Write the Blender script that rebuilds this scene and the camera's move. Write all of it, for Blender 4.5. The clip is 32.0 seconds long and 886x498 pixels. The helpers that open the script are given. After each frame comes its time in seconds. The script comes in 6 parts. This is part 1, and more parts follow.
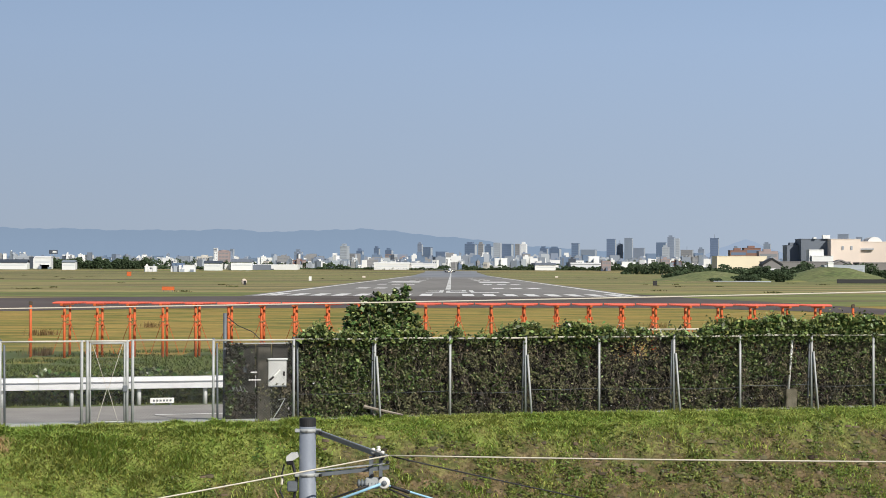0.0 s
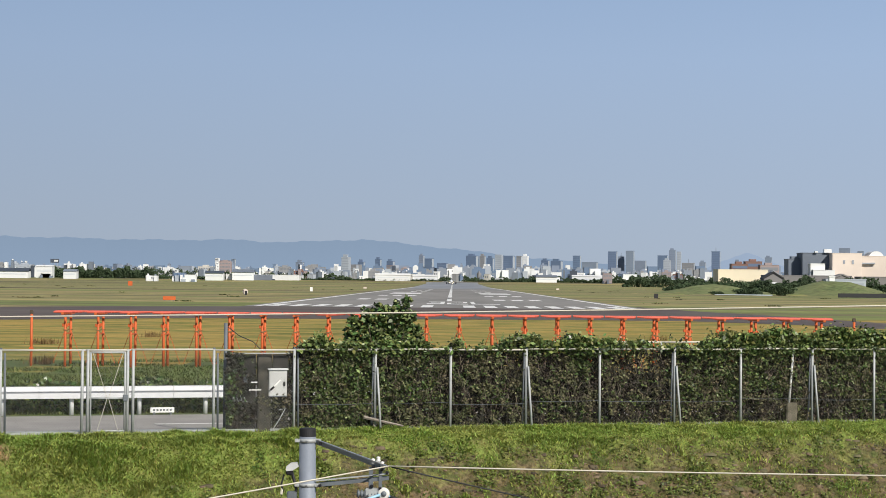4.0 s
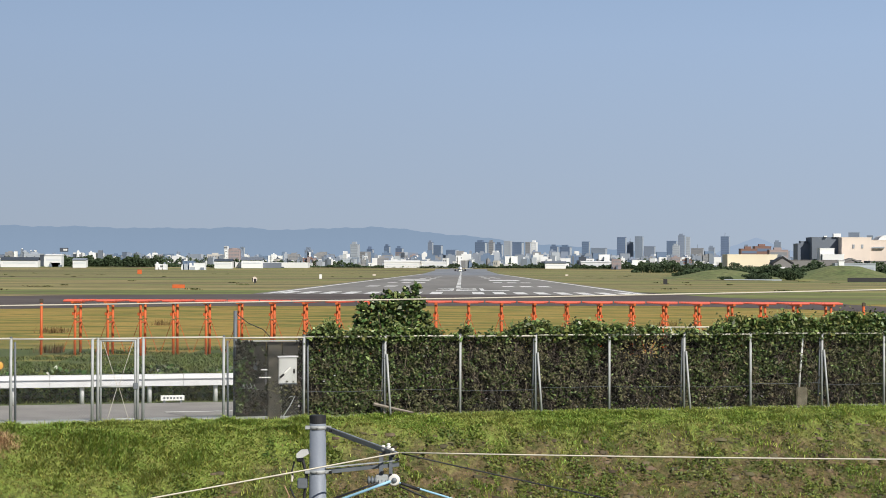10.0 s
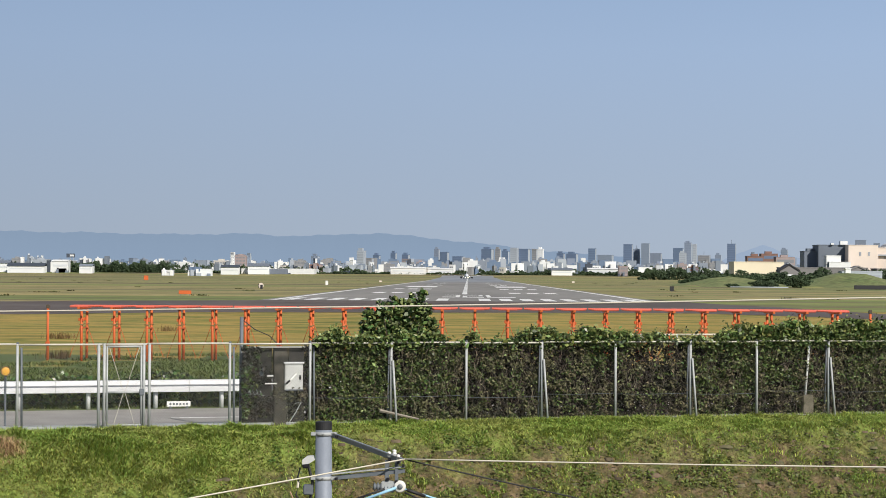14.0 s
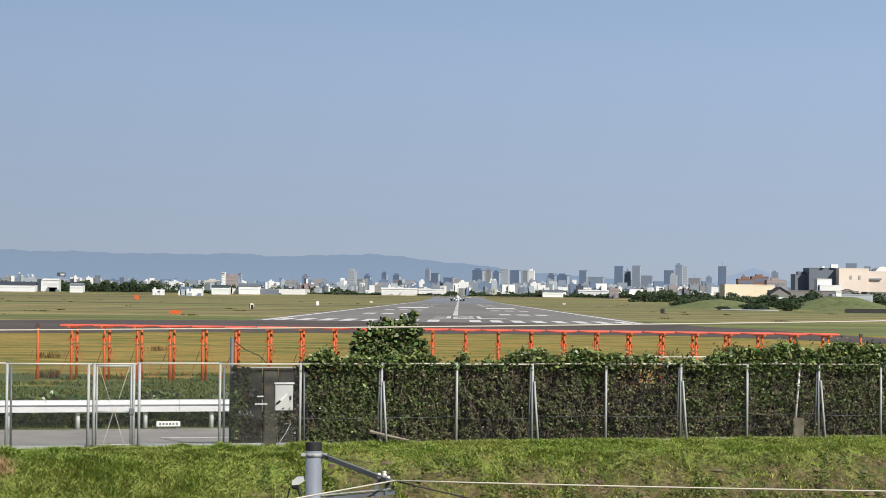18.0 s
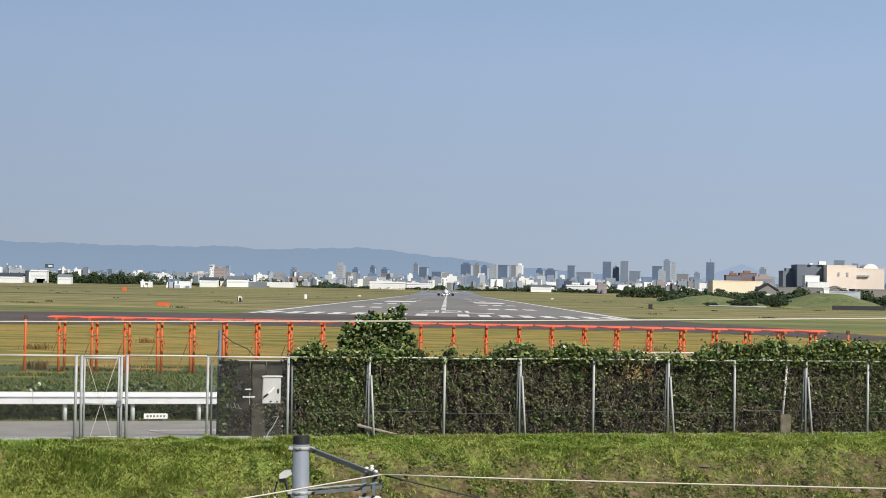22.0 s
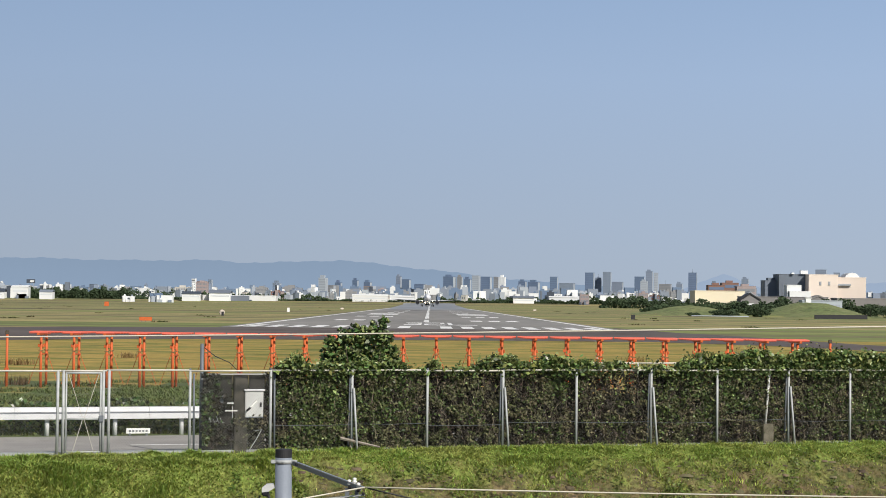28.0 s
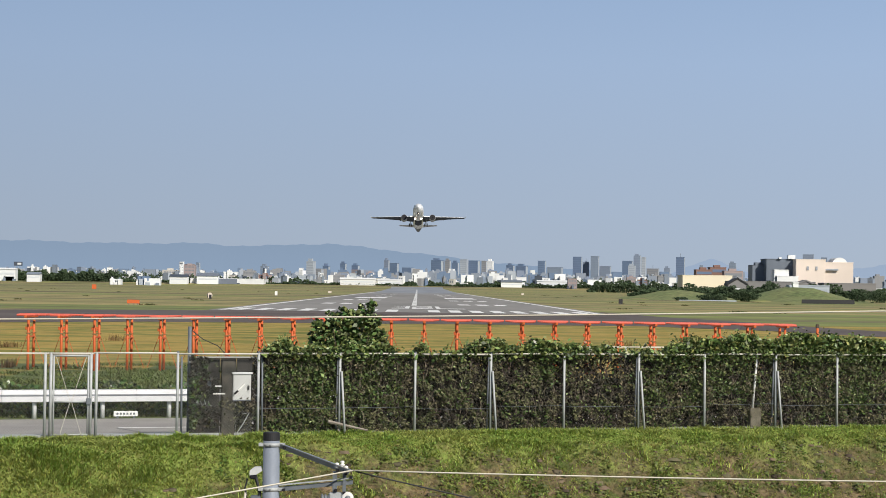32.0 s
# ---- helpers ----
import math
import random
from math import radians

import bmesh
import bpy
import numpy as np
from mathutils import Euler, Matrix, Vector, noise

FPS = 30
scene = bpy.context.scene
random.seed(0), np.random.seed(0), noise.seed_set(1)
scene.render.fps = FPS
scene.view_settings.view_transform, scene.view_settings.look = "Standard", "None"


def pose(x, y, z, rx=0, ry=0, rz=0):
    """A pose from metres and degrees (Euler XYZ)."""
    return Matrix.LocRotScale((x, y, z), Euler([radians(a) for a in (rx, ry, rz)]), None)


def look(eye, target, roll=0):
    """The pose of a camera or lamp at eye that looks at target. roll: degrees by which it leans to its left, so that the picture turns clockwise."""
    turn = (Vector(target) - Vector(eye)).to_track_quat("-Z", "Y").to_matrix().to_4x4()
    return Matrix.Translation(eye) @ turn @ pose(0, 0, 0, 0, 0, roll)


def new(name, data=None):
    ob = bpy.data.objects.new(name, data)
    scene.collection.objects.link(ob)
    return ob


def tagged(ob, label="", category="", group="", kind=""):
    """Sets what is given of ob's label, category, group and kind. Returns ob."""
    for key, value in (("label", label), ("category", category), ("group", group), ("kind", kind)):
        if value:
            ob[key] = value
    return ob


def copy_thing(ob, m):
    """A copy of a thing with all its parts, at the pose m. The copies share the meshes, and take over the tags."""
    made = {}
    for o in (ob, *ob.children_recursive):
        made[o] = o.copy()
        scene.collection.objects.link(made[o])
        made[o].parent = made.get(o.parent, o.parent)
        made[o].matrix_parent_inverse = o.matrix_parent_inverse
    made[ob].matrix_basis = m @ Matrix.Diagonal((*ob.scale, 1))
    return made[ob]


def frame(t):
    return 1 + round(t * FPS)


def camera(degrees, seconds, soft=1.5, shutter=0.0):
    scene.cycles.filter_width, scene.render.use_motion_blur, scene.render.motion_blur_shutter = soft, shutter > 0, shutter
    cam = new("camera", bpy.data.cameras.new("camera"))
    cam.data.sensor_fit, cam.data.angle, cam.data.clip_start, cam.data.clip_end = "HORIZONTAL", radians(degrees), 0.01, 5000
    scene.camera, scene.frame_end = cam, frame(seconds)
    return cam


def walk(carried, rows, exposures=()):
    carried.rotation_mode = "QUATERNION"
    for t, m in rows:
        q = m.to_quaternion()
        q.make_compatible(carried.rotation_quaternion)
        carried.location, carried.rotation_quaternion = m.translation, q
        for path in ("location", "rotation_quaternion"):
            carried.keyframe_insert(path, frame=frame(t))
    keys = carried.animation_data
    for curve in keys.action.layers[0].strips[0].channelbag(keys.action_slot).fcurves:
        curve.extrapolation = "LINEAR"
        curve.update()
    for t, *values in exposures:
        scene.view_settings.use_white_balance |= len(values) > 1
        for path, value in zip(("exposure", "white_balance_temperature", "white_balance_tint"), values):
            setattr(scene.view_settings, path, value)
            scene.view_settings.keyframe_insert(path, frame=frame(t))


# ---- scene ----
LENS = 26.74
EYE = 3.95
cam = camera(LENS, 32.0, 0.85)
walk(cam, [
    (0, pose(-0.000, -0.000, 3.950, 90.676, -0.200, 0.260)),
    (0.5, pose(-0.001, 0.007, 3.950, 90.695, -0.137, 0.411)),
    (1, pose(0.007, 0.011, 3.947, 90.815, -0.180, 0.333)),
    (1.5, pose(0.003, 0.000, 3.951, 90.919, -0.302, 0.252)),
    (2, pose(0.002, -0.007, 3.943, 91.017, -0.345, 0.246)),
    (2.5, pose(-0.002, -0.010, 3.945, 90.945, -0.451, 0.273)),
    (3, pose(0.003, -0.012, 3.945, 90.865, -0.493, 0.233)),
    (3.5, pose(0.003, -0.009, 3.942, 90.956, -0.571, 0.276)),
    (5.5, pose(0.001, -0.009, 3.948, 91.172, -0.552, 0.360)),
    (6, pose(0.004, -0.012, 3.943, 91.273, -0.591, 0.382)),
    (6.5, pose(0.005, 0.001, 3.942, 91.271, -0.529, 0.338)),
    (7, pose(0.002, -0.019, 3.938, 91.234, -0.663, 0.221)),
    (7.5, pose(-0.001, -0.010, 3.941, 91.285, -0.739, 0.170)),
    (8, pose(0.007, -0.012, 3.947, 91.347, -0.675, 0.265)),
    (8.5, pose(0.006, -0.011, 3.942, 91.175, -0.535, 0.350)),
    (9, pose(0.006, -0.009, 3.946, 90.792, -0.439, 0.431)),
    (9.5, pose(0.004, -0.003, 3.942, 90.611, -0.297, 0.550)),
    (10, pose(0.002, -0.011, 3.939, 90.619, -0.244, 0.576)),
    (10.5, pose(0.010, -0.015, 3.942, 90.695, -0.329, 0.625)),
    (11, pose(0.002, -0.004, 3.943, 90.791, -0.468, 0.729)),
    (11.5, pose(0.007, -0.026, 3.945, 90.777, -0.382, 0.701)),
    (12, pose(0.015, -0.006, 3.941, 90.775, -0.289, 0.625)),
    (12.5, pose(0.005, -0.011, 3.944, 90.734, -0.444, 0.693)),
    (13, pose(-0.003, -0.013, 3.941, 90.748, -0.364, 0.758)),
    (13.5, pose(-0.002, -0.018, 3.946, 90.808, -0.455, 0.766)),
    (14, pose(0.003, -0.017, 3.939, 90.821, -0.380, 0.771)),
    (14.5, pose(0.011, -0.013, 3.937, 90.831, -0.133, 0.808)),
    (16.5, pose(0.011, -0.008, 3.941, 90.958, -0.396, 0.599)),
    (17, pose(0.014, -0.017, 3.943, 91.088, -0.337, 0.628)),
    (17.5, pose(0.006, -0.014, 3.942, 91.273, -0.595, 0.568)),
    (18, pose(0.001, -0.008, 3.941, 91.472, -0.694, 0.491)),
    (18.5, pose(0.003, -0.006, 3.942, 91.574, -0.737, 0.404)),
    (19, pose(0.005, -0.002, 3.948, 91.618, -0.728, 0.270)),
    (19.5, pose(0.006, -0.008, 3.948, 91.592, -0.812, 0.203)),
    (20, pose(0.002, -0.010, 3.942, 91.406, -0.909, 0.267)),
    (20.5, pose(-0.005, -0.010, 3.941, 91.204, -0.920, 0.278)),
    (21, pose(0.002, -0.004, 3.946, 91.298, -0.951, 0.253)),
    (21.5, pose(-0.009, -0.012, 3.937, 91.449, -0.987, 0.274)),
    (22, pose(-0.004, -0.014, 3.945, 91.297, -1.095, 0.129)),
    (22.5, pose(-0.001, -0.019, 3.940, 91.148, -1.132, -0.208)),
    (23, pose(-0.004, -0.006, 3.942, 91.117, -0.865, -0.253)),
    (23.5, pose(0.001, 0.001, 3.942, 91.024, -0.471, -0.211)),
    (24, pose(0.001, 0.000, 3.937, 90.990, -0.415, -0.214)),
    (24.5, pose(0.008, -0.000, 3.940, 91.136, -0.735, -0.355)),
    (25, pose(0.018, -0.007, 3.944, 91.207, -0.792, -0.413)),
    (25.5, pose(0.020, -0.010, 3.942, 91.244, -0.740, -0.412)),
    (27.5, pose(0.010, -0.007, 3.944, 91.571, -0.661, -0.411)),
    (28, pose(0.010, -0.004, 3.942, 91.679, -0.645, -0.404)),
    (28.5, pose(0.006, -0.001, 3.947, 91.652, -0.838, -0.454)),
    (29, pose(0.008, -0.012, 3.947, 91.572, -1.024, -0.520)),
    (29.5, pose(0.004, 0.003, 3.947, 91.387, -1.102, -0.516)),
    (30, pose(0.006, -0.010, 3.940, 91.308, -1.108, -0.494)),
    (30.5, pose(0.004, 0.003, 3.944, 91.263, -1.104, -0.516)),
    (31, pose(0.005, -0.006, 3.937, 91.315, -1.067, -0.579)),
    (31.5, pose(0.004, 0.002, 3.944, 91.368, -1.000, -0.636)),
    (32, pose(0.004, 0.007, 3.939, 91.184, -0.808, -0.778)),
])

# ---- world, sun, exposure ----
HAZE_LOW, HAZE_HIGH = (0.342, 0.404, 0.492), (0.291, 0.404, 0.594)
SUN = Vector((0.80, -1.12, 1.0)).normalized()
world = bpy.data.worlds.new("sky")
scene.world = world
world.use_nodes = True
wn = world.node_tree
sky = wn.nodes.new("ShaderNodeTexSky")
sky.sky_type, sky.sun_disc = "NISHITA", False
sky.sun_elevation = math.asin(SUN.z)
sky.sun_rotation = math.atan2(SUN.x, SUN.y)
sky.air_density, sky.dust_density, sky.ozone_density, sky.altitude = 1.0, 1.0, 1.0, 0
# summer haze: a pale veil over the low sky that thins out towards the zenith
wtc = wn.nodes.new("ShaderNodeTexCoord")
wsep = wn.nodes.new("ShaderNodeSeparateXYZ")
wn.links.new(wtc.outputs["Generated"], wsep.inputs[0])
veil = wn.nodes.new("ShaderNodeValToRGB")
veil.color_ramp.elements[0].position, veil.color_ramp.elements[0].color = 0.0, (*HAZE_LOW, 1)
veil.color_ramp.elements[1].position, veil.color_ramp.elements[1].color = 0.16, (*HAZE_HIGH, 1)
wn.links.new(wsep.outputs[2], veil.inputs[0])
thin = wn.nodes.new("ShaderNodeMapRange")
thin.inputs[1].default_value, thin.inputs[2].default_value = 0.12, 0.5
thin.inputs[3].default_value, thin.inputs[4].default_value = 0.94, 0.05
wn.links.new(wsep.outputs[2], thin.inputs[0])
dim = wn.nodes.new("ShaderNodeMix")
dim.data_type, dim.blend_type = "RGBA", "MULTIPLY"
dim.inputs[0].default_value, dim.inputs[7].default_value = 1.0, (0.031, 0.031, 0.033, 1)
wn.links.new(sky.outputs[0], dim.inputs[6])
blend = wn.nodes.new("ShaderNodeMix")
blend.data_type = "RGBA"
wn.links.new(thin.outputs[0], blend.inputs[0])
wn.links.new(dim.outputs[2], blend.inputs[6])
glow_side = wn.nodes.new("ShaderNodeMapRange")
glow_side.inputs[1].default_value, glow_side.inputs[2].default_value = -0.6, 0.6
glow_side.inputs[3].default_value, glow_side.inputs[4].default_value = 0.84, 1.16
wn.links.new(wsep.outputs[0], glow_side.inputs[0])
sided = wn.nodes.new("ShaderNodeVectorMath")
sided.operation = "SCALE"
wn.links.new(veil.outputs[0], sided.inputs[0])
wn.links.new(glow_side.outputs[0], sided.inputs["Scale"])
wn.links.new(sided.outputs[0], blend.inputs[7])
wn.links.new(blend.outputs[2], wn.nodes["Background"].inputs[0])
wn.nodes["Background"].inputs[1].default_value = 1.0
lamp = bpy.data.lights.new("sun", "SUN")
lamp.energy, lamp.angle, lamp.color = 4.4, radians(0.6), (1.0, 0.94, 0.85)
sun = new("sun", lamp)
sun.matrix_world = look(SUN * 60, (0, 0, 0))
scene.view_settings.exposure = 0.22


# ---- materials ----
def lin(r, g, b):
    return tuple(((c / 255 + 0.055) / 1.055) ** 2.4 if c > 10 else c / 3294 for c in (r, g, b))


def mat(name, col, rough=0.7, var=0.15, scale=3.0, bump=0.0, metal=0.0, col2=None, stretch=(1, 1, 1), island=0.0, random_ob=0.0, glow=0.0, spec=0.5, trans=0.0, lo=0.35, hi=0.65):
    """Base colour broken by a coarse and a fine noise, with wear in the gloss and a fine relief."""
    m = bpy.data.materials.new(name)
    m.use_nodes = True
    t = m.node_tree
    n, l = t.nodes, t.links
    b = n["Principled BSDF"]
    b.inputs["Metallic"].default_value = metal
    b.inputs["Specular IOR Level"].default_value = spec
    geo = n.new("ShaderNodeNewGeometry")
    mp = n.new("ShaderNodeMapping")
    mp.inputs["Scale"].default_value = stretch
    tc = n.new("ShaderNodeTexCoord")
    l.new(tc.outputs["Object"], mp.inputs[0])
    big = n.new("ShaderNodeTexNoise")
    big.inputs["Scale"].default_value, big.inputs["Detail"].default_value = scale, 4
    fine = n.new("ShaderNodeTexNoise")
    fine.inputs["Scale"].default_value, fine.inputs["Detail"].default_value = scale * 9, 3
    l.new(mp.outputs[0], big.inputs[0])
    l.new(mp.outputs[0], fine.inputs[0])
    ramp = n.new("ShaderNodeMapRange")
    ramp.inputs[1].default_value, ramp.inputs[2].default_value = lo, hi
    l.new(big.outputs[0], ramp.inputs[0])
    mix = n.new("ShaderNodeMix")
    mix.data_type = "RGBA"
    c2 = col2 or tuple(c * (1 - var) for c in col)
    mix.inputs[6].default_value, mix.inputs[7].default_value = (*col, 1), (*c2, 1)
    l.new(ramp.outputs[0], mix.inputs[0])
    hsv = n.new("ShaderNodeHueSaturation")
    l.new(mix.outputs[2], hsv.inputs["Color"])
    val = n.new("ShaderNodeMapRange")
    val.inputs[3].default_value, val.inputs[4].default_value = 1 - var, 1 + var
    src = fine.outputs[0]
    if island or random_ob:
        amt = max(island, random_ob)
        if island:
            pick = geo.outputs["Random Per Island"]
        else:
            oi = n.new("ShaderNodeObjectInfo")
            pick = oi.outputs["Random"]
        val.inputs[3].default_value, val.inputs[4].default_value = 1 - amt, 1 + amt
        src = pick
        hue = n.new("ShaderNodeMapRange")
        hue.inputs[3].default_value, hue.inputs[4].default_value = 0.5 - 0.03 * amt / 0.4, 0.5 + 0.02 * amt / 0.4
        mul = n.new("ShaderNodeMath")
        mul.operation = "FRACT"
        m7 = n.new("ShaderNodeMath")
        m7.operation = "MULTIPLY"
        m7.inputs[1].default_value = 7.3
        l.new(pick, m7.inputs[0])
        l.new(m7.outputs[0], mul.inputs[0])
        l.new(mul.outputs[0], hue.inputs[0])
        l.new(hue.outputs[0], hsv.inputs["Hue"])
    l.new(src, val.inputs[0])
    l.new(val.outputs[0], hsv.inputs["Value"])
    l.new(hsv.outputs[0], b.inputs["Base Color"])
    rr = n.new("ShaderNodeMapRange")
    rr.inputs[3].default_value, rr.inputs[4].default_value = max(0.05, rough - 0.1), min(1, rough + 0.1)
    l.new(fine.outputs[0], rr.inputs[0])
    l.new(rr.outputs[0], b.inputs["Roughness"])
    if bump:
        bp = n.new("ShaderNodeBump")
        bp.inputs["Strength"].default_value, bp.inputs["Distance"].default_value = bump, 0.02
        l.new(fine.outputs[0], bp.inputs["Height"])
        l.new(bp.outputs[0], b.inputs["Normal"])
    if glow:
        b.inputs["Emission Color"].default_value = (*col, 1)
        b.inputs["Emission Strength"].default_value = glow
    if trans:
        tr = n.new("ShaderNodeBsdfTranslucent")
        ms = n.new("ShaderNodeMixShader")
        ms.inputs[0].default_value = trans
        l.new(hsv.outputs[0], tr.inputs["Color"])
        l.new(b.outputs[0], ms.inputs[1])
        l.new(tr.outputs[0], ms.inputs[2])
        l.new(ms.outputs[0], n["Material Output"].inputs[0])
    return m


M = {}
M["galv"] = mat("galvanised_steel", (0.42, 0.44, 0.44), 0.6, 0.15, 6, 0.1, 0.1)
# lighter zinc copy with the rail's sunlit tone put into the colour
M["rail_pale"] = mat("sunlit_zinc", (0.58, 0.55, 0.48), 0.55, 0.12, 5, 0.05)
M["galv_dark"] = mat("weathered_zinc", (0.15, 0.17, 0.19), 0.6, 0.2, 8, 0.1, 0.15)
M["wire"] = mat("mesh_wire", (0.30, 0.30, 0.29), 0.6, 0.15, 9, 0, 0.1)
# darker copy of the mesh wire that keeps the vine bays dark
M["wire_dark"] = mat("dark_mesh_wire", (0.075, 0.07, 0.062), 0.7, 0.3, 9)
M["pole"] = mat("pole_paint", (0.235, 0.265, 0.315), 0.5, 0.10, 5, 0.1, 0.1)
M["black"] = mat("black_rubber", (0.02, 0.02, 0.022), 0.6, 0.2, 8)
M["cable_white"] = mat("pale_cable", (0.62, 0.58, 0.48), 0.6, 0.1, 4)
M["cable_blue"] = mat("blue_cable", (0.30, 0.55, 0.74), 0.45, 0.15, 6)
M["porcelain"] = mat("porcelain", (0.75, 0.74, 0.70), 0.25, 0.08, 12)
M["orange"] = mat("orange_paint", (0.60, 0.135, 0.04), 0.55, 0.15, 3, 0.05, spec=0.3)
M["orange_pale"] = mat("sunworn_orange", (0.66, 0.13, 0.09), 0.55, 0.15, 2, spec=0.3)
M["white"] = mat("white_paint", (0.78, 0.78, 0.76), 0.5, 0.06, 2)
M["rail"] = mat("white_enamel", (0.70, 0.71, 0.73), 0.45, 0.08, 3, 0.03)
M["asphalt"] = mat("asphalt", (0.29, 0.28, 0.265), 0.65, 0.2, 0.03, 0.0, 0, (0.20, 0.195, 0.185), stretch=(1, 0.15, 1), spec=0.12)
M["asphalt_dark"] = mat("old_asphalt", (0.105, 0.085, 0.076), 0.7, 0.25, 0.05, 0.0, 0, (0.14, 0.118, 0.104), spec=0.2)
M["road"] = mat("road_asphalt", (0.34, 0.325, 0.305), 0.8, 0.10, 0.8, 0.3, 0, (0.28, 0.268, 0.255))
M["paint"] = mat("marking_paint", (0.86, 0.86, 0.84), 0.6, 0.12, 0.4)
M["leaf"] = mat("vine_leaf", (0.072, 0.122, 0.032), 0.5, 0.3, 2.0, 0, 0, (0.096, 0.13, 0.042), island=0.6, trans=0.12, spec=0.35)
# leaf colour taken near black to hold the shade inside the growth
M["leaf_shade_dark"] = mat("shaded_vine_leaf", (0.022, 0.026, 0.013), 0.7, 0.3, 2.0, 0, 0, (0.04, 0.03, 0.02), island=0.85)
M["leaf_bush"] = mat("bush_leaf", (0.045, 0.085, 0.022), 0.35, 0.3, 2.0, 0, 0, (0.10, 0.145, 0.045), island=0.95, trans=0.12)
M["leaf_olive"] = mat("withered_leaf", (0.115, 0.13, 0.058), 0.7, 0.3, 2.0, 0, 0, (0.145, 0.128, 0.075), island=0.45, spec=0.25)
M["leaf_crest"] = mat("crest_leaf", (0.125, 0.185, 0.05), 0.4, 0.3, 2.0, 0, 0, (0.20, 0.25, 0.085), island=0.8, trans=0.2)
M["leaf_glint"] = mat("glint_leaf", (0.30, 0.36, 0.17), 0.4, 0.3, 2.0, 0, 0, (0.24, 0.33, 0.11), island=0.4, trans=0.15)
M["twig"] = mat("dry_twig", (0.18, 0.16, 0.11), 0.8, 0.3, 4, 0, 0, (0.22, 0.185, 0.13), island=0.4)
M["bark"] = mat("bark", (0.11, 0.085, 0.06), 0.85, 0.3, 6, 0.4)
M["blade"] = mat("grass_blade", (0.26, 0.375, 0.078), 0.55, 0.3, 0.35, 0, 0, (0.35, 0.40, 0.115), island=0.5, trans=0.35, spec=0.2)
M["blade_dull"] = mat("verge_blade", (0.085, 0.135, 0.03), 0.6, 0.3, 0.5, 0, 0, (0.13, 0.15, 0.04), island=0.4, trans=0.2)
M["weed"] = mat("weed_leaf", (0.10, 0.16, 0.026), 0.55, 0.3, 0.8, 0, 0, (0.155, 0.19, 0.04), island=0.5, trans=0.2)
M["old_concrete"] = mat("old_concrete", (0.085, 0.078, 0.062), 0.9, 0.35, 4, 0.4, 0, (0.022, 0.022, 0.018))
M["block"] = mat("stained_block", (0.17, 0.155, 0.115), 0.9, 0.3, 5, 0.4, 0, (0.10, 0.09, 0.06))
M["blade_dry"] = mat("dry_grass", (0.34, 0.25, 0.08), 0.6, 0.3, 0.06, 0, 0, (0.25, 0.22, 0.07), stretch=(0.4, 1, 1), island=0.2, trans=0.35)
M["straw"] = mat("cut_straw", (0.50, 0.36, 0.19), 0.7, 0.3, 2, island=0.4)
M["clump"] = mat("field_weed", (0.075, 0.065, 0.03), 0.9, 0.3, 0.3, 0, 0, (0.05, 0.07, 0.025), island=0.4, spec=0.1)
M["rust_weed"] = mat("rust_weed", (0.21, 0.14, 0.06), 0.9, 0.3, 0.8, 0, 0, (0.15, 0.105, 0.045), island=0.4, spec=0.1)
M["stone"] = mat("stones", (0.24, 0.195, 0.14), 0.85, 0.3, 5, 0.4, island=0.3)
M["field"] = mat("airfield_grass", (0.36, 0.27, 0.085), 0.9, 0.2, 0.05, 0.0, 0, (0.20, 0.205, 0.05), stretch=(0.12, 1, 1), spec=0.1)
M["field_far"] = mat("mown_grass", (0.27, 0.235, 0.085), 0.9, 0.2, 0.022, 0.4, 0, (0.12, 0.165, 0.045), stretch=(0.05, 1, 1))
M["mound_grass"] = mat("mound_grass", (0.125, 0.165, 0.055), 0.9, 0.2, 0.08, 0.4, 0, (0.19, 0.205, 0.08))


def stripes(m, scale, stretch, bands, fine, detail=6, rough=0.68, amount=0.3):
    """Mown strips of several greens and browns, broken by patches."""
    t = m.node_tree
    n, l = t.nodes, t.links
    tc, mp = n.new("ShaderNodeTexCoord"), n.new("ShaderNodeMapping")
    mp.inputs["Scale"].default_value = stretch
    a, ramp = n.new("ShaderNodeTexNoise"), n.new("ShaderNodeValToRGB")
    a.inputs["Scale"].default_value, a.inputs["Detail"].default_value, a.inputs["Roughness"].default_value = scale, detail, rough
    l.new(tc.outputs["Object"], mp.inputs[0])
    l.new(mp.outputs[0], a.inputs[0])
    l.new(a.outputs[0], ramp.inputs[0])
    els = ramp.color_ramp.elements
    while len(els) < len(bands):
        els.new(0.5)
    for e, (p, c) in zip(els, bands):
        e.position, e.color = p, (*c, 1)
    b, br = n.new("ShaderNodeTexNoise"), n.new("ShaderNodeMapRange")
    b.inputs["Scale"].default_value, b.inputs["Detail"].default_value = fine, 5
    l.new(mp.outputs[0], b.inputs[0])
    br.inputs[1].default_value, br.inputs[2].default_value, br.inputs[3].default_value, br.inputs[4].default_value = 0.3, 0.7, 1 - amount, 1 + amount
    l.new(b.outputs[0], br.inputs[0])
    mul = n.new("ShaderNodeVectorMath")
    mul.operation = "SCALE"
    l.new(ramp.outputs[0], mul.inputs[0])
    l.new(br.outputs[0], mul.inputs["Scale"])
    l.new(mul.outputs[0], n["Principled BSDF"].inputs["Base Color"])


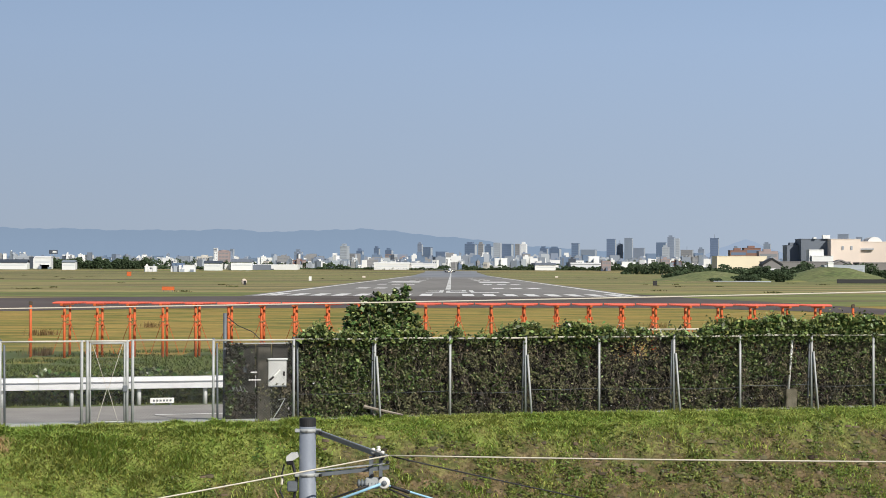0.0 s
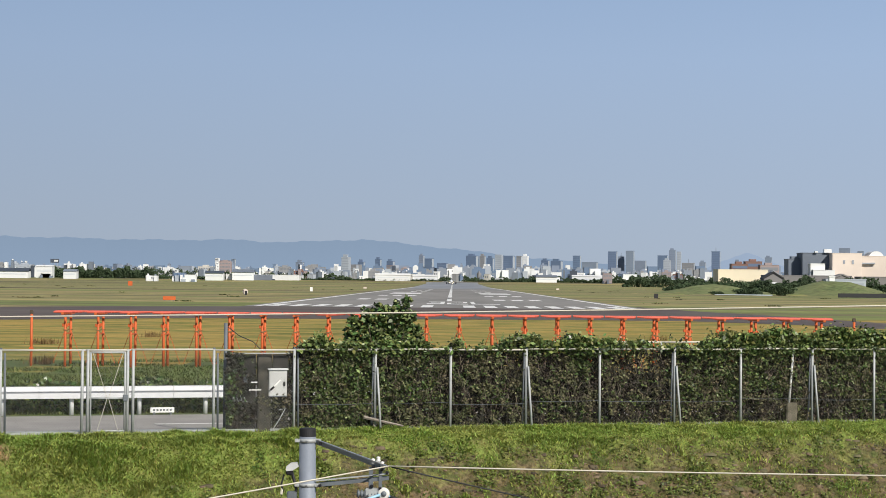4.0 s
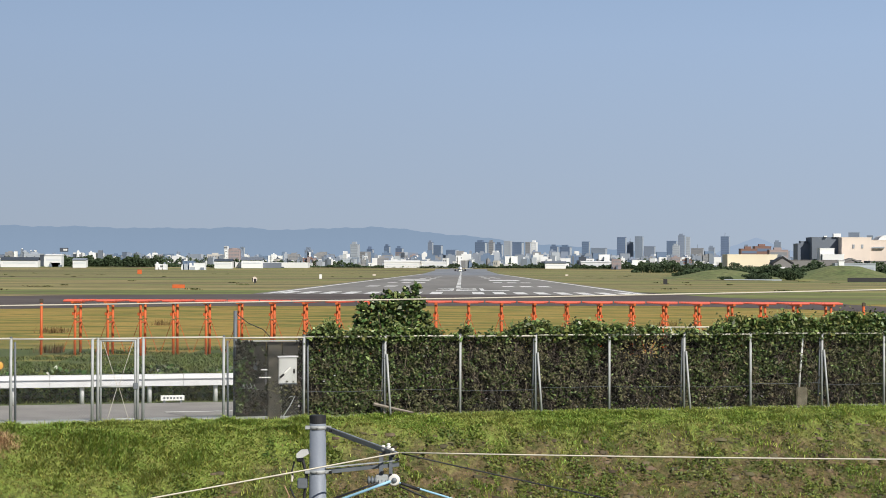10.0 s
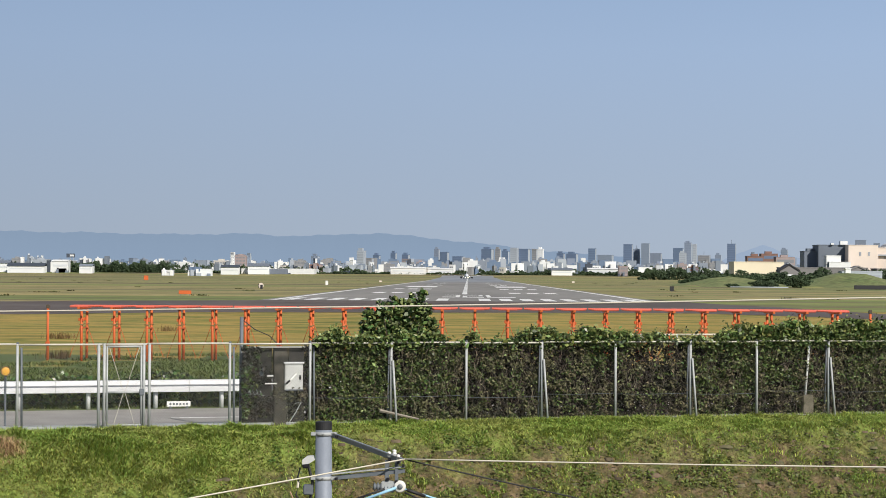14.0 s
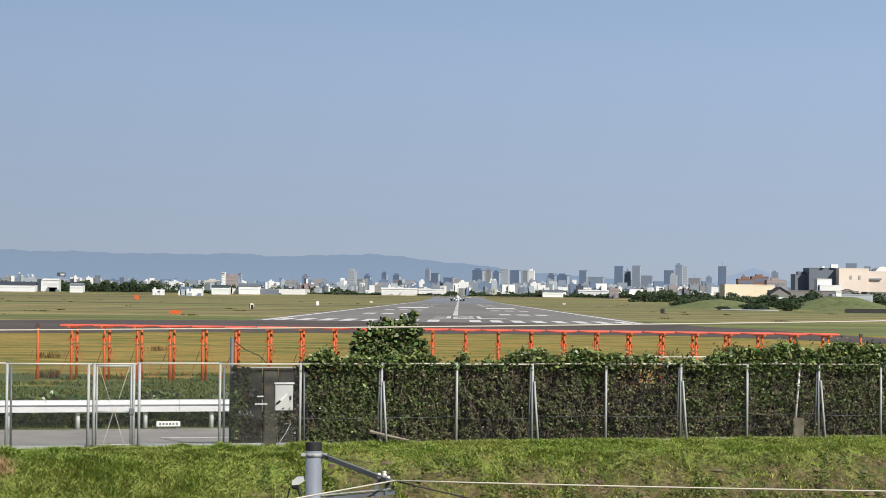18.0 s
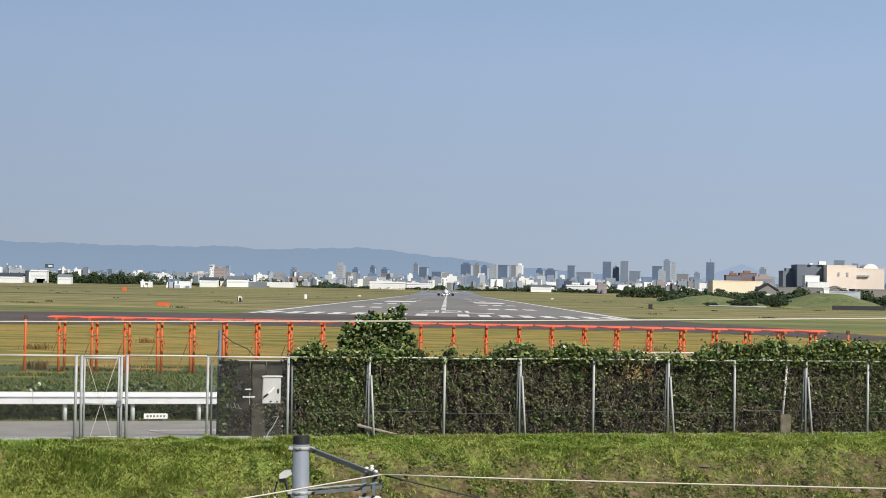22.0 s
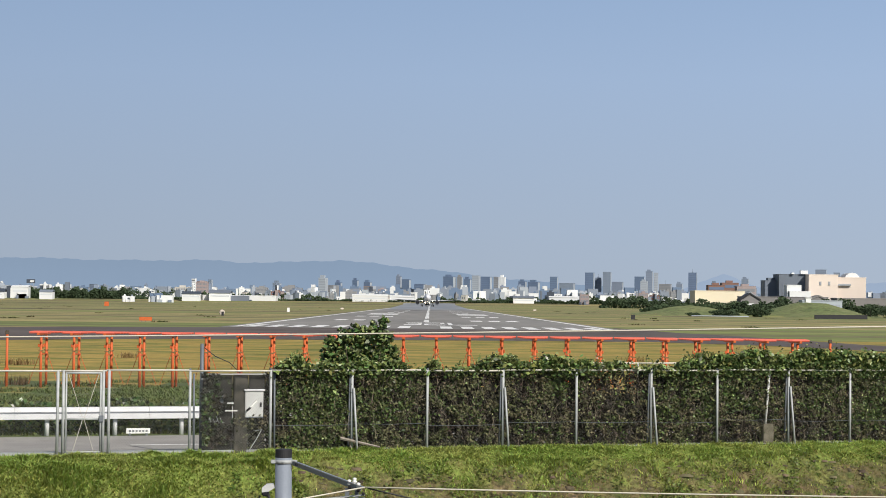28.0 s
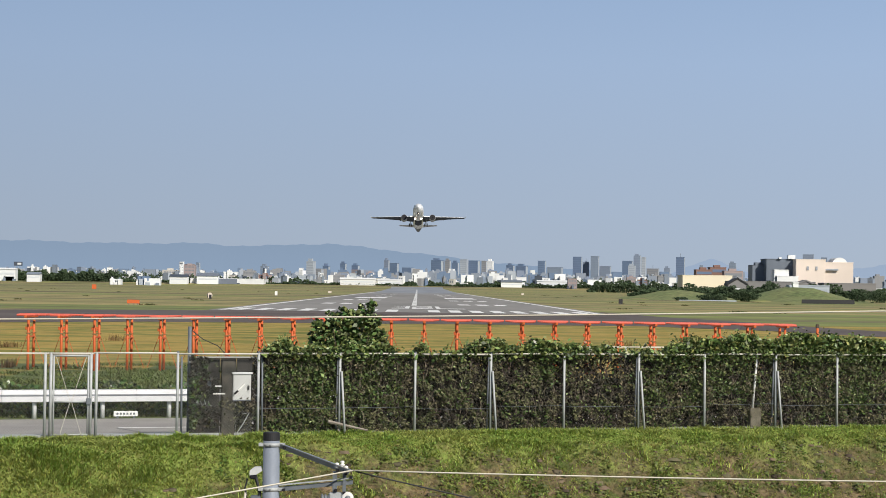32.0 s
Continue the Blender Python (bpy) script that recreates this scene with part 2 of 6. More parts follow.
stripes(M["field_far"], 0.011, (0.10, 1, 1), ((0.35, (0.07, 0.06, 0.034)), (0.40, (0.225, 0.20, 0.07)), (0.44, (0.34, 0.28, 0.115)), (0.48, (0.13, 0.115, 0.052)), (0.50, (0.17, 0.21, 0.052)), (0.55, (0.23, 0.235, 0.072)), (0.58, (0.38, 0.30, 0.13)), (0.62, (0.09, 0.078, 0.04)), (0.66, (0.19, 0.215, 0.06))), 0.06, 5, 0.55, 0.2)


def mirage_gloss(m):
    """The far part of the runway is made smoother to imitate a heat mirage."""
    t = m.node_tree
    tc, sep, mr = t.nodes.new("ShaderNodeTexCoord"), t.nodes.new("ShaderNodeSeparateXYZ"), t.nodes.new("ShaderNodeMapRange")
    t.links.new(tc.outputs["Object"], sep.inputs[0])
    t.links.new(sep.outputs[1], mr.inputs[0])
    mr.inputs[1].default_value, mr.inputs[2].default_value, mr.inputs[3].default_value, mr.inputs[4].default_value = 820, 1350, 0.75, 0.34
    t.links.new(mr.outputs[0], t.nodes["Principled BSDF"].inputs["Roughness"])


def fine_grain(m, scale, depth, dist, stretch=(1, 1, 1)):
    """Coarse crumbs and fine grit over a soil or field surface: colour and relief."""
    t = m.node_tree
    n, l = t.nodes, t.links
    b = n["Principled BSDF"]
    tc, a, mr, mul, bp = n.new("ShaderNodeTexCoord"), n.new("ShaderNodeTexNoise"), n.new("ShaderNodeMapRange"), n.new("ShaderNodeVectorMath"), n.new("ShaderNodeBump")
    a.inputs["Scale"].default_value, a.inputs["Detail"].default_value, a.inputs["Roughness"].default_value = scale, 5, 0.65
    mp = n.new("ShaderNodeMapping")
    mp.inputs["Scale"].default_value = stretch
    l.new(tc.outputs["Object"], mp.inputs[0])
    l.new(mp.outputs[0], a.inputs[0])
    mr.inputs[1].default_value, mr.inputs[2].default_value, mr.inputs[3].default_value, mr.inputs[4].default_value = 0.36, 0.64, 1 - depth, 1 + depth
    l.new(a.outputs[0], mr.inputs[0])
    mul.operation = "SCALE"
    src = b.inputs["Base Color"].links[0].from_socket
    l.new(src, mul.inputs[0])
    l.new(mr.outputs[0], mul.inputs["Scale"])
    l.new(mul.outputs[0], b.inputs["Base Color"])
    bp.inputs["Strength"].default_value, bp.inputs["Distance"].default_value = 1.0, dist
    l.new(a.outputs[0], bp.inputs["Height"])
    l.new(bp.outputs[0], b.inputs["Normal"])


mirage_gloss(M["asphalt"])
fine_grain(M["mound_grass"], 0.5, 0.35, 0.3)
stripes(M["field"], 0.30, (0.22, 0.42, 1), ((0.30, (0.15, 0.165, 0.046)), (0.40, (0.28, 0.23, 0.07)), (0.47, (0.40, 0.285, 0.088)), (0.53, (0.30, 0.245, 0.074)), (0.60, (0.18, 0.19, 0.052)), (0.68, (0.41, 0.295, 0.094))), 0.9, 3, 0.5, 0.12)
fine_grain(M["field"], 2.2, 0.14, 0.003, (0.7, 0.7, 1))
fine_grain(M["field_far"], 0.35, 0.12, 0.05, (1, 0.12, 1))
M["bank"] = mat("bank_turf_and_earth", (0.17, 0.235, 0.05), 0.9, 0.3, 1.6, 0.6, 0, (0.215, 0.235, 0.066), spec=0.15)


def bank_cover(m):
    """Turf on the crown of the bank gives way to bare earth down its face, along a ragged edge."""
    t = m.node_tree
    n, l = t.nodes, t.links
    src = n["Principled BSDF"].inputs["Base Color"].links[0].from_socket
    tc, dot, dots = n.new("ShaderNodeTexCoord"), n.new("ShaderNodeVectorMath"), n.new("ShaderNodeVectorMath")
    dot.operation = dots.operation = "DOT_PRODUCT"
    c, s = math.cos(radians(18)), math.sin(radians(18))
    dot.inputs[1].default_value, dots.inputs[1].default_value = (-s, c, 0), (c, s, 0)
    l.new(tc.outputs["Object"], dot.inputs[0])
    l.new(tc.outputs["Object"], dots.inputs[0])
    west = n.new("ShaderNodeMapRange")
    west.inputs[1].default_value, west.inputs[2].default_value, west.inputs[3].default_value, west.inputs[4].default_value = 50 * s - 8.0, 50 * s - 3.5, 1.7, 0.0
    l.new(dots.outputs["Value"], west.inputs[0])
    ragged = n.new("ShaderNodeTexNoise")
    ragged.inputs["Scale"].default_value, ragged.inputs["Detail"].default_value, ragged.inputs["Roughness"].default_value = 1.3, 6, 0.7
    l.new(tc.outputs["Object"], ragged.inputs[0])
    k = n.new("ShaderNodeMath")
    k.operation, k.inputs[1].default_value = "MULTIPLY_ADD", 6.0
    l.new(ragged.outputs[0], k.inputs[0])
    l.new(dot.outputs["Value"], k.inputs[2])
    k2 = n.new("ShaderNodeMath")
    k2.operation = "ADD"
    l.new(k.outputs[0], k2.inputs[0])
    l.new(west.outputs[0], k2.inputs[1])
    edge = n.new("ShaderNodeMapRange")
    edge.inputs[1].default_value, edge.inputs[2].default_value = 50 * c + 3.0 - 3.0, 50 * c + 3.0 - 2.0
    l.new(k2.outputs[0], edge.inputs[0])
    earth = n.new("ShaderNodeTexNoise")
    earth.inputs["Scale"].default_value, earth.inputs["Detail"].default_value = 2.6, 5
    l.new(tc.outputs["Object"], earth.inputs[0])
    tint = n.new("ShaderNodeValToRGB")
    tint.color_ramp.elements.new(0.5)
    for e, (p, col) in zip(tint.color_ramp.elements, ((0.36, (0.09, 0.11, 0.035, 1)), (0.52, (0.135, 0.112, 0.055, 1)), (0.70, (0.23, 0.165, 0.10, 1)))):
        e.position, e.color = p, col
    l.new(earth.outputs[0], tint.inputs[0])
    mix = n.new("ShaderNodeMix")
    mix.data_type = "RGBA"
    l.new(edge.outputs[0], mix.inputs[0])
    l.new(tint.outputs[0], mix.inputs[6])
    l.new(src, mix.inputs[7])
    l.new(mix.outputs[2], n["Principled BSDF"].inputs["Base Color"])


bank_cover(M["bank"])
fine_grain(M["bank"], 9, 0.4, 0.06)
M["clod"] = mat("earth_clod", (0.135, 0.105, 0.065), 0.95, 0.3, 6, 0.4, 0, (0.085, 0.08, 0.04), island=0.6)
M["verge"] = mat("verge_weeds", (0.06, 0.10, 0.022), 0.9, 0.3, 1.5, 0.6, 0, (0.10, 0.13, 0.03))
fine_grain(M["verge"], 6, 0.5, 0.05)
M["glass"] = mat("dark_glass", (0.02, 0.03, 0.035), 0.12, 0.1, 3)
M["tyre"] = mat("tyre", (0.02, 0.02, 0.02), 0.8, 0.2, 10, 0.2)
M["chassis"] = mat("chassis", (0.035, 0.035, 0.038), 0.6, 0.3, 6)
M["truck_white"] = mat("truck_paint", (0.76, 0.77, 0.76), 0.3, 0.05, 2)
M["dead_bark"] = mat("dead_bark", (0.28, 0.245, 0.205), 0.85, 0.3, 8, 0.3)
M["grey_mesh"] = mat("headboard_mesh", (0.13, 0.11, 0.10), 0.7, 0.15, 30)
M["plane_white"] = mat("aircraft_paint", (0.66, 0.68, 0.71), 0.3, 0.05, 0.6)
# near-black grey: shade under the wings and belly is in this colour
M["plane_grey"] = mat("underside_grey", (0.05, 0.057, 0.074), 0.65, 0.1, 0.8, spec=0.1)
M["nacelle"] = mat("nacelle_paint", (0.22, 0.235, 0.26), 0.35, 0.06, 0.8)
M["plane_tail"] = mat("tail_paint", (0.36, 0.38, 0.41), 0.4, 0.06, 0.8)
M["plane_dark"] = mat("engine_dark", (0.02, 0.02, 0.024), 0.6, 0.1, 3, spec=0.2)
M["light"] = mat("landing_light", (1.0, 0.84, 0.58), 0.3, 0.01, 1, glow=14)
M["metal"] = mat("bare_metal", (0.55, 0.55, 0.55), 0.3, 0.1, 4, 0, 0.9)
M["amber"] = mat("amber_lens", (0.75, 0.40, 0.06), 0.3, 0.15, 12)
M["panel_dark"] = mat("dark_board", (0.012, 0.012, 0.011), 0.85, 0.3, 3, 0.3, 0, (0.03, 0.028, 0.024))
M["box_white"] = mat("cabinet_grey", (0.55, 0.56, 0.55), 0.5, 0.1, 5)
# distance haze is mixed into the bluish facade and window colours
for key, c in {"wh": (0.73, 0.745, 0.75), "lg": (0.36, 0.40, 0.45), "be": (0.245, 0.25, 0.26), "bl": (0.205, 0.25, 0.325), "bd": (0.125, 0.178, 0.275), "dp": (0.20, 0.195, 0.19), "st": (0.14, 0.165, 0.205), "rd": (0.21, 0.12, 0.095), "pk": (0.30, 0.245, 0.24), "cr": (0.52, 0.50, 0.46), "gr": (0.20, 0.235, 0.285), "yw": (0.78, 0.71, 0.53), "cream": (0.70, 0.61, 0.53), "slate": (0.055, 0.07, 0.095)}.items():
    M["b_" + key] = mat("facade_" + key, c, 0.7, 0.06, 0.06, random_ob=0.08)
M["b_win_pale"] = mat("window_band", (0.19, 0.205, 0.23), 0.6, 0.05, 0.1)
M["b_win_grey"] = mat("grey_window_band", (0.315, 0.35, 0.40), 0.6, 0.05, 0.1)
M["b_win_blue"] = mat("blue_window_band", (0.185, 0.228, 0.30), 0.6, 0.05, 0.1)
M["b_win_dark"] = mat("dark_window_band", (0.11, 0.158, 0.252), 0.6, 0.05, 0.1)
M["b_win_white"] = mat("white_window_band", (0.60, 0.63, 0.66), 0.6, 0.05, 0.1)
M["b_roof"] = mat("roof_grey", (0.34, 0.37, 0.41), 0.7, 0.15, 0.2)
# tree green lightened, so that haze sits in the colour
M["wood"] = mat("far_wood", (0.05, 0.072, 0.042), 1.0, 0.3, 0.05, 0, 0, (0.058, 0.086, 0.046), island=0.18, spec=0.02)
# hill haze is an emitted blue over a near-black base
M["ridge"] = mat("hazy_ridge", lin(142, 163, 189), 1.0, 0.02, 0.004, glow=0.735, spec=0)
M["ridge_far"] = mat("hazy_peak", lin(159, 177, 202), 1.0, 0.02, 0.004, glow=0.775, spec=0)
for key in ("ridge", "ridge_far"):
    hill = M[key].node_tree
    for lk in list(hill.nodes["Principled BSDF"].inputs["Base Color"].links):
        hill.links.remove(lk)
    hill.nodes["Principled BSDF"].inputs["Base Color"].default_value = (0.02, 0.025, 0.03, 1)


# ---- builders ----
def mesh_ob(name, bm, material, smooth=False):
    me = bpy.data.meshes.new(name)
    bm.to_mesh(me)
    bm.free()
    for p in me.polygons:
        p.use_smooth = smooth
    me.materials.append(M[material])
    return new(name, me)


def part(name, bm, material, parent, label="", smooth=False):
    ob = mesh_ob(name, bm, material, smooth)
    ob.parent = parent
    return tagged(ob, label)


def thing(name, label, category, m=None, group="", kind=""):
    ob = new(name)
    ob.empty_display_size = 0.2
    if m is not None:
        ob.matrix_basis = m
    return tagged(ob, label, category, group, kind)


def box(bm, x0, x1, y0, y1, z0, z1, bevel=0.0):
    r = bmesh.ops.create_cube(bm, size=1.0)
    for v in r["verts"]:
        v.co = Vector(((x0 + x1) / 2 + v.co.x * (x1 - x0), (y0 + y1) / 2 + v.co.y * (y1 - y0), (z0 + z1) / 2 + v.co.z * (z1 - z0)))
    if bevel:
        es = list({e for v in r["verts"] for e in v.link_edges})
        bmesh.ops.bevel(bm, geom=es, offset=bevel, segments=2, affect="EDGES")
    return bm


def boxes(*rows, bevel=0.0):
    bm = bmesh.new()
    for r in rows:
        box(bm, *r, bevel)
    return bm


def tube(points, radius, sides=8, bm=None, taper=None):
    """A round bar along a line of points."""
    bm = bm or bmesh.new()
    pts = [Vector(p) for p in points]
    rings = []
    for i, p in enumerate(pts):
        d = (pts[min(i + 1, len(pts) - 1)] - pts[max(i - 1, 0)]).normalized()
        q = d.to_track_quat("Z", "Y")
        r = radius if taper is None else radius + (taper - radius) * i / (len(pts) - 1)
        rings.append([bm.verts.new(p + q @ Vector((r * math.cos(2 * math.pi * k / sides), r * math.sin(2 * math.pi * k / sides), 0))) for k in range(sides)])
    for a, b in zip(rings, rings[1:]):
        for k in range(sides):
            bm.faces.new((a[k], a[(k + 1) % sides], b[(k + 1) % sides], b[k]))
    bm.faces.new(rings[0][::-1])
    bm.faces.new(rings[-1])
    return bm


def lathe(profile, axis="y", sides=24, bm=None, at=(0, 0, 0), squash=1.0):
    """Rings of (place along the axis, radius) turned round the axis."""
    bm = bm or bmesh.new()
    rings = []
    for p, r in profile:
        ring = []
        for k in range(sides):
            c, s = r * math.cos(2 * math.pi * k / sides), r * squash * math.sin(2 * math.pi * k / sides)
            v = {"y": (c, p, s), "x": (p, c, s), "z": (c, s, p)}[axis]
            ring.append(bm.verts.new(Vector(v) + Vector(at)))
        rings.append(ring)
    for a, b in zip(rings, rings[1:]):
        for k in range(sides):
            bm.faces.new((a[k], a[(k + 1) % sides], b[(k + 1) % sides], b[k]))
    bm.faces.new(rings[0][::-1])
    bm.faces.new(rings[-1])
    bmesh.ops.recalc_face_normals(bm, faces=bm.faces[-sides * (len(rings) - 1) - 2:])
    return bm


def prism(outline, x0, x1, axis="x"):
    """A flat outline in (y, z) drawn out along x, or in (x, z) along y."""
    bm = bmesh.new()
    sides = []
    for x in (x0, x1):
        sides.append([bm.verts.new((x, a, b) if axis == "x" else (a, x, b)) for a, b in outline])
    n = len(outline)
    for k in range(n):
        bm.faces.new((sides[0][k], sides[0][(k + 1) % n], sides[1][(k + 1) % n], sides[1][k]))
    bm.faces.new(sides[0][::-1])
    bm.faces.new(sides[1])
    bmesh.ops.recalc_face_normals(bm, faces=bm.faces)
    return bm


def cloud(name, verts, faces, material, label, category="", parent=None, kind="stuff"):
    """Many small pieces in one mesh."""
    me = bpy.data.meshes.new(name)
    verts, faces = np.asarray(verts, dtype=np.float32), np.asarray(faces, dtype=np.int32)
    k = faces.shape[1]
    me.vertices.add(len(verts))
    me.vertices.foreach_set("co", verts.ravel())
    me.loops.add(faces.size)
    me.loops.foreach_set("vertex_index", faces.ravel())
    me.polygons.add(len(faces))
    me.polygons.foreach_set("loop_start", np.arange(0, faces.size, k, dtype=np.int32))
    me.update(calc_edges=True)
    me.materials.append(M[material])
    ob = new(name, me)
    ob.parent = parent
    return tagged(ob, label, category, "", kind)


RNG = np.random.default_rng(7)


def leaves(centres, size, up=0.35, spread=0.5):
    """Diamond leaves of random turn about the given centres."""
    n = len(centres)
    d = RNG.normal(size=(n, 3))
    d[:, 2] = d[:, 2] * 0.7 - 0.3
    d /= np.linalg.norm(d, axis=1)[:, None]
    nrm = RNG.normal(size=(n, 3)) * spread + np.array([0, -0.7, up])
    s = np.cross(d, nrm)
    s /= np.linalg.norm(s, axis=1)[:, None] + 1e-9
    L = (size * RNG.uniform(0.6, 1.3, n))[:, None]
    nn = np.cross(s, d)
    v = np.stack([centres - d * L * 0.5, centres + s * L * 0.29 + nn * L * 0.1, centres + d * L * 0.55, centres - s * L * 0.29 + nn * L * 0.1], axis=1).reshape(-1, 3)
    return v, np.arange(4 * n).reshape(n, 4)


def blades(base, height, width, lean=0.35):
    """Grass blades: one bent strip of two faces each."""
    n = len(base)
    a = RNG.uniform(0, 2 * math.pi, n)
    h = height * RNG.uniform(0.5, 1.35, n)
    d = np.stack([np.cos(a), np.sin(a), np.zeros(n)], 1)
    side = np.stack([-np.sin(a), np.cos(a), np.zeros(n)], 1) * (width / 2)
    ln = (RNG.uniform(0.1, 1.0, n) * lean * h)[:, None]
    up = np.stack([np.zeros(n), np.zeros(n), h], 1)
    mid = base + up * 0.55 + d * ln * 0.35
    tip = base + up * RNG.uniform(0.75, 1.0, n)[:, None] + d * ln
    v = np.stack([base - side, base + side, mid + side * 0.8, mid - side * 0.8, tip], 1).reshape(-1, 3)
    i = np.arange(n)[:, None] * 5
    f = np.concatenate([i + np.array([0, 1, 2]), i + np.array([0, 2, 3]), i + np.array([3, 2, 4])])
    return v, f


# ---- plan ----
# The fence line runs at 18 degrees across the view; d is the way beyond it, s along it.
YAW = 18.0
CS, SN = math.cos(radians(YAW)), math.sin(radians(YAW))
FENCE = pose(0, 50, 0, 0, 0, YAW)


def sd(x, y):
    return x * CS + (y - 50) * SN, -x * SN + (y - 50) * CS


def xy(s, d):
    return s * CS - d * SN, 50 + s * SN + d * CS


def smooth(a, b, v):
    k = np.clip((v - a) / (b - a), 0, 1)
    return k * k * (3 - 2 * k)


LAT = np.random.default_rng(3).uniform(-1, 1, (97, 97))


def lump(x, y, size):
    """Smooth random lumps of about that size."""
    u, v = np.asarray(x) / size, np.asarray(y) / size
    i, j = np.floor(u).astype(int), np.floor(v).astype(int)
    a, b = u - i, v - j
    a, b = a * a * (3 - 2 * a), b * b * (3 - 2 * b)
    g = lambda p, q: LAT[p % 97, q % 97]
    return (g(i, j) * (1 - a) + g(i + 1, j) * a) * (1 - b) + (g(i, j + 1) * (1 - a) + g(i + 1, j + 1) * a) * b


def rough(x, y):
    return 0.08 * lump(x, y, 0.9) + 0.075 * lump(x + 7, y, 0.42) + 0.055 * lump(x, y + 3, 0.22)


def ground_z(x, y):
    """The bank in front of the fence, the low road, the bank under the camera, and two grassy mounds on the field."""
    s, d = sd(x, y)
    shoulder = -2.2
    z = np.where(d < 0.2, 0.02 - 0.16 * smooth(0, shoulder, d), 0.0)
    fall = np.clip(shoulder - d, 0, None)
    z = z - np.where(d < shoulder, np.minimum(0.62 * fall + 0.10 * smooth(0, 1, fall), 3.1), 0)
    face = smooth(0.0, -1.0, d) * smooth(-9.5, -7.0, d)
    z = z + rough(x, y) * face
    near = smooth(9, 3, y) * smooth(-60, -30, -np.abs(x))
    z = np.where(d < -6, z + near * (2.30 + 3.24), z)
    z = z + 2.0 * smooth(1450, 2240, y) + 3.2 * smooth(2240, 2320, y)
    z = z + 4.6 * np.exp(-((x - 106) / 17) ** 2 - ((y - 765) / 30) ** 2)
    z = z + 7.0 * np.exp(-((x - 157) / 17) ** 2 - ((y - 770) / 30) ** 2)
    z = z - 0.14 * smooth(0.25, 0.55, d) * smooth(24, 12, d)
    return z


def ground():
    """One sheet from behind the camera to the horizon."""
    xs = np.concatenate([np.arange(-17, 17.1, 0.1), np.arange(18, 32, 1.0), np.arange(34, 300, 8), np.geomspace(310, 4700, 14)])
    xs = np.unique(np.concatenate([xs, -xs]))
    ys = np.concatenate([-np.geomspace(600, 10, 8), np.arange(-6, 36, 2.0), np.arange(36, 40, 0.5), np.arange(40, 56, 0.1), np.arange(56, 66, 0.5), np.arange(66, 200, 6), np.arange(200, 1100, 20), np.geomspace(1120, 2180, 10), np.arange(2200, 2360, 20.0), np.geomspace(2400, 4900, 10)])
    gx, gy = np.meshgrid(xs, ys)
    v = np.stack([gx, gy, ground_z(gx, gy)], -1).reshape(-1, 3)
    w = len(xs)
    i, j = np.meshgrid(np.arange(len(ys) - 1), np.arange(w - 1), indexing="ij")
    a = (i * w + j).ravel()
    f = np.stack([a, a + 1, a + w + 1, a + w], 1)
    ob = cloud("ground", v, f, "bank", "grassy bank, verge and wide mown airfield in olive stripes", "ground", None, "structure")
    for k in ("verge", "field", "field_far", "mound_grass"):
        ob.data.materials.append(M[k])
    c = v[f].mean(1)
    s, d = sd(c[:, 0], c[:, 1])
    slot = np.where(d < 0.3, 0, np.where(d < 40 + 11 * lump(c[:, 0], c[:, 1], 3.0) - 0.55 * np.clip(c[:, 0] + 8, 0, 25), 1, np.where(c[:, 1] < 230, 2, np.where((c[:, 2] - 2.0 * smooth(1450, 2240, c[:, 1]) - 3.2 * smooth(2240, 2320, c[:, 1]) > 0.5) & (c[:, 1] > 600), 4, 3))))
    ob.data.polygons.foreach_set("material_index", slot.astype(np.int32))
    ob.data.polygons.foreach_set("use_smooth", np.ones(len(f), dtype=bool))
    return ob


ground()


# ---- runway and airfield ----
def rise(y):
    """The far half of the airfield lies a little higher."""
    return float(2.0 * smooth(1450, 2240, y) + 3.2 * smooth(2240, 2320, y))


def slab(name, rows, material, z, label, category, kind="structure"):
    bm = bmesh.new()
    for x0, x1, y0, y1 in rows:
        n = max(1, int((y1 - y0) / 60))
        ys = [y0 + (y1 - y0) * k / n for k in range(n + 1)]
        pairs = [(bm.verts.new((x0, y, z + rise(y))), bm.verts.new((x1, y, z + rise(y)))) for y in ys]
        for (a, b), (c, d) in zip(pairs, pairs[1:]):
            bm.faces.new((a, b, d, c))
    ob = mesh_ob(name, bm, material)
    return tagged(ob, label, category, "", kind)


RX = -0.7
runway = slab("runway", [(RX - 31.5, RX + 31.5, 287, 2290)], "asphalt", 0.03, "long grey asphalt runway with white markings", "runway")
slab("overrun", [(RX - 31.5, RX + 31.5, 262, 286.9)], "asphalt_dark", 0.04, "dark asphalt overrun before the runway", "pavement")


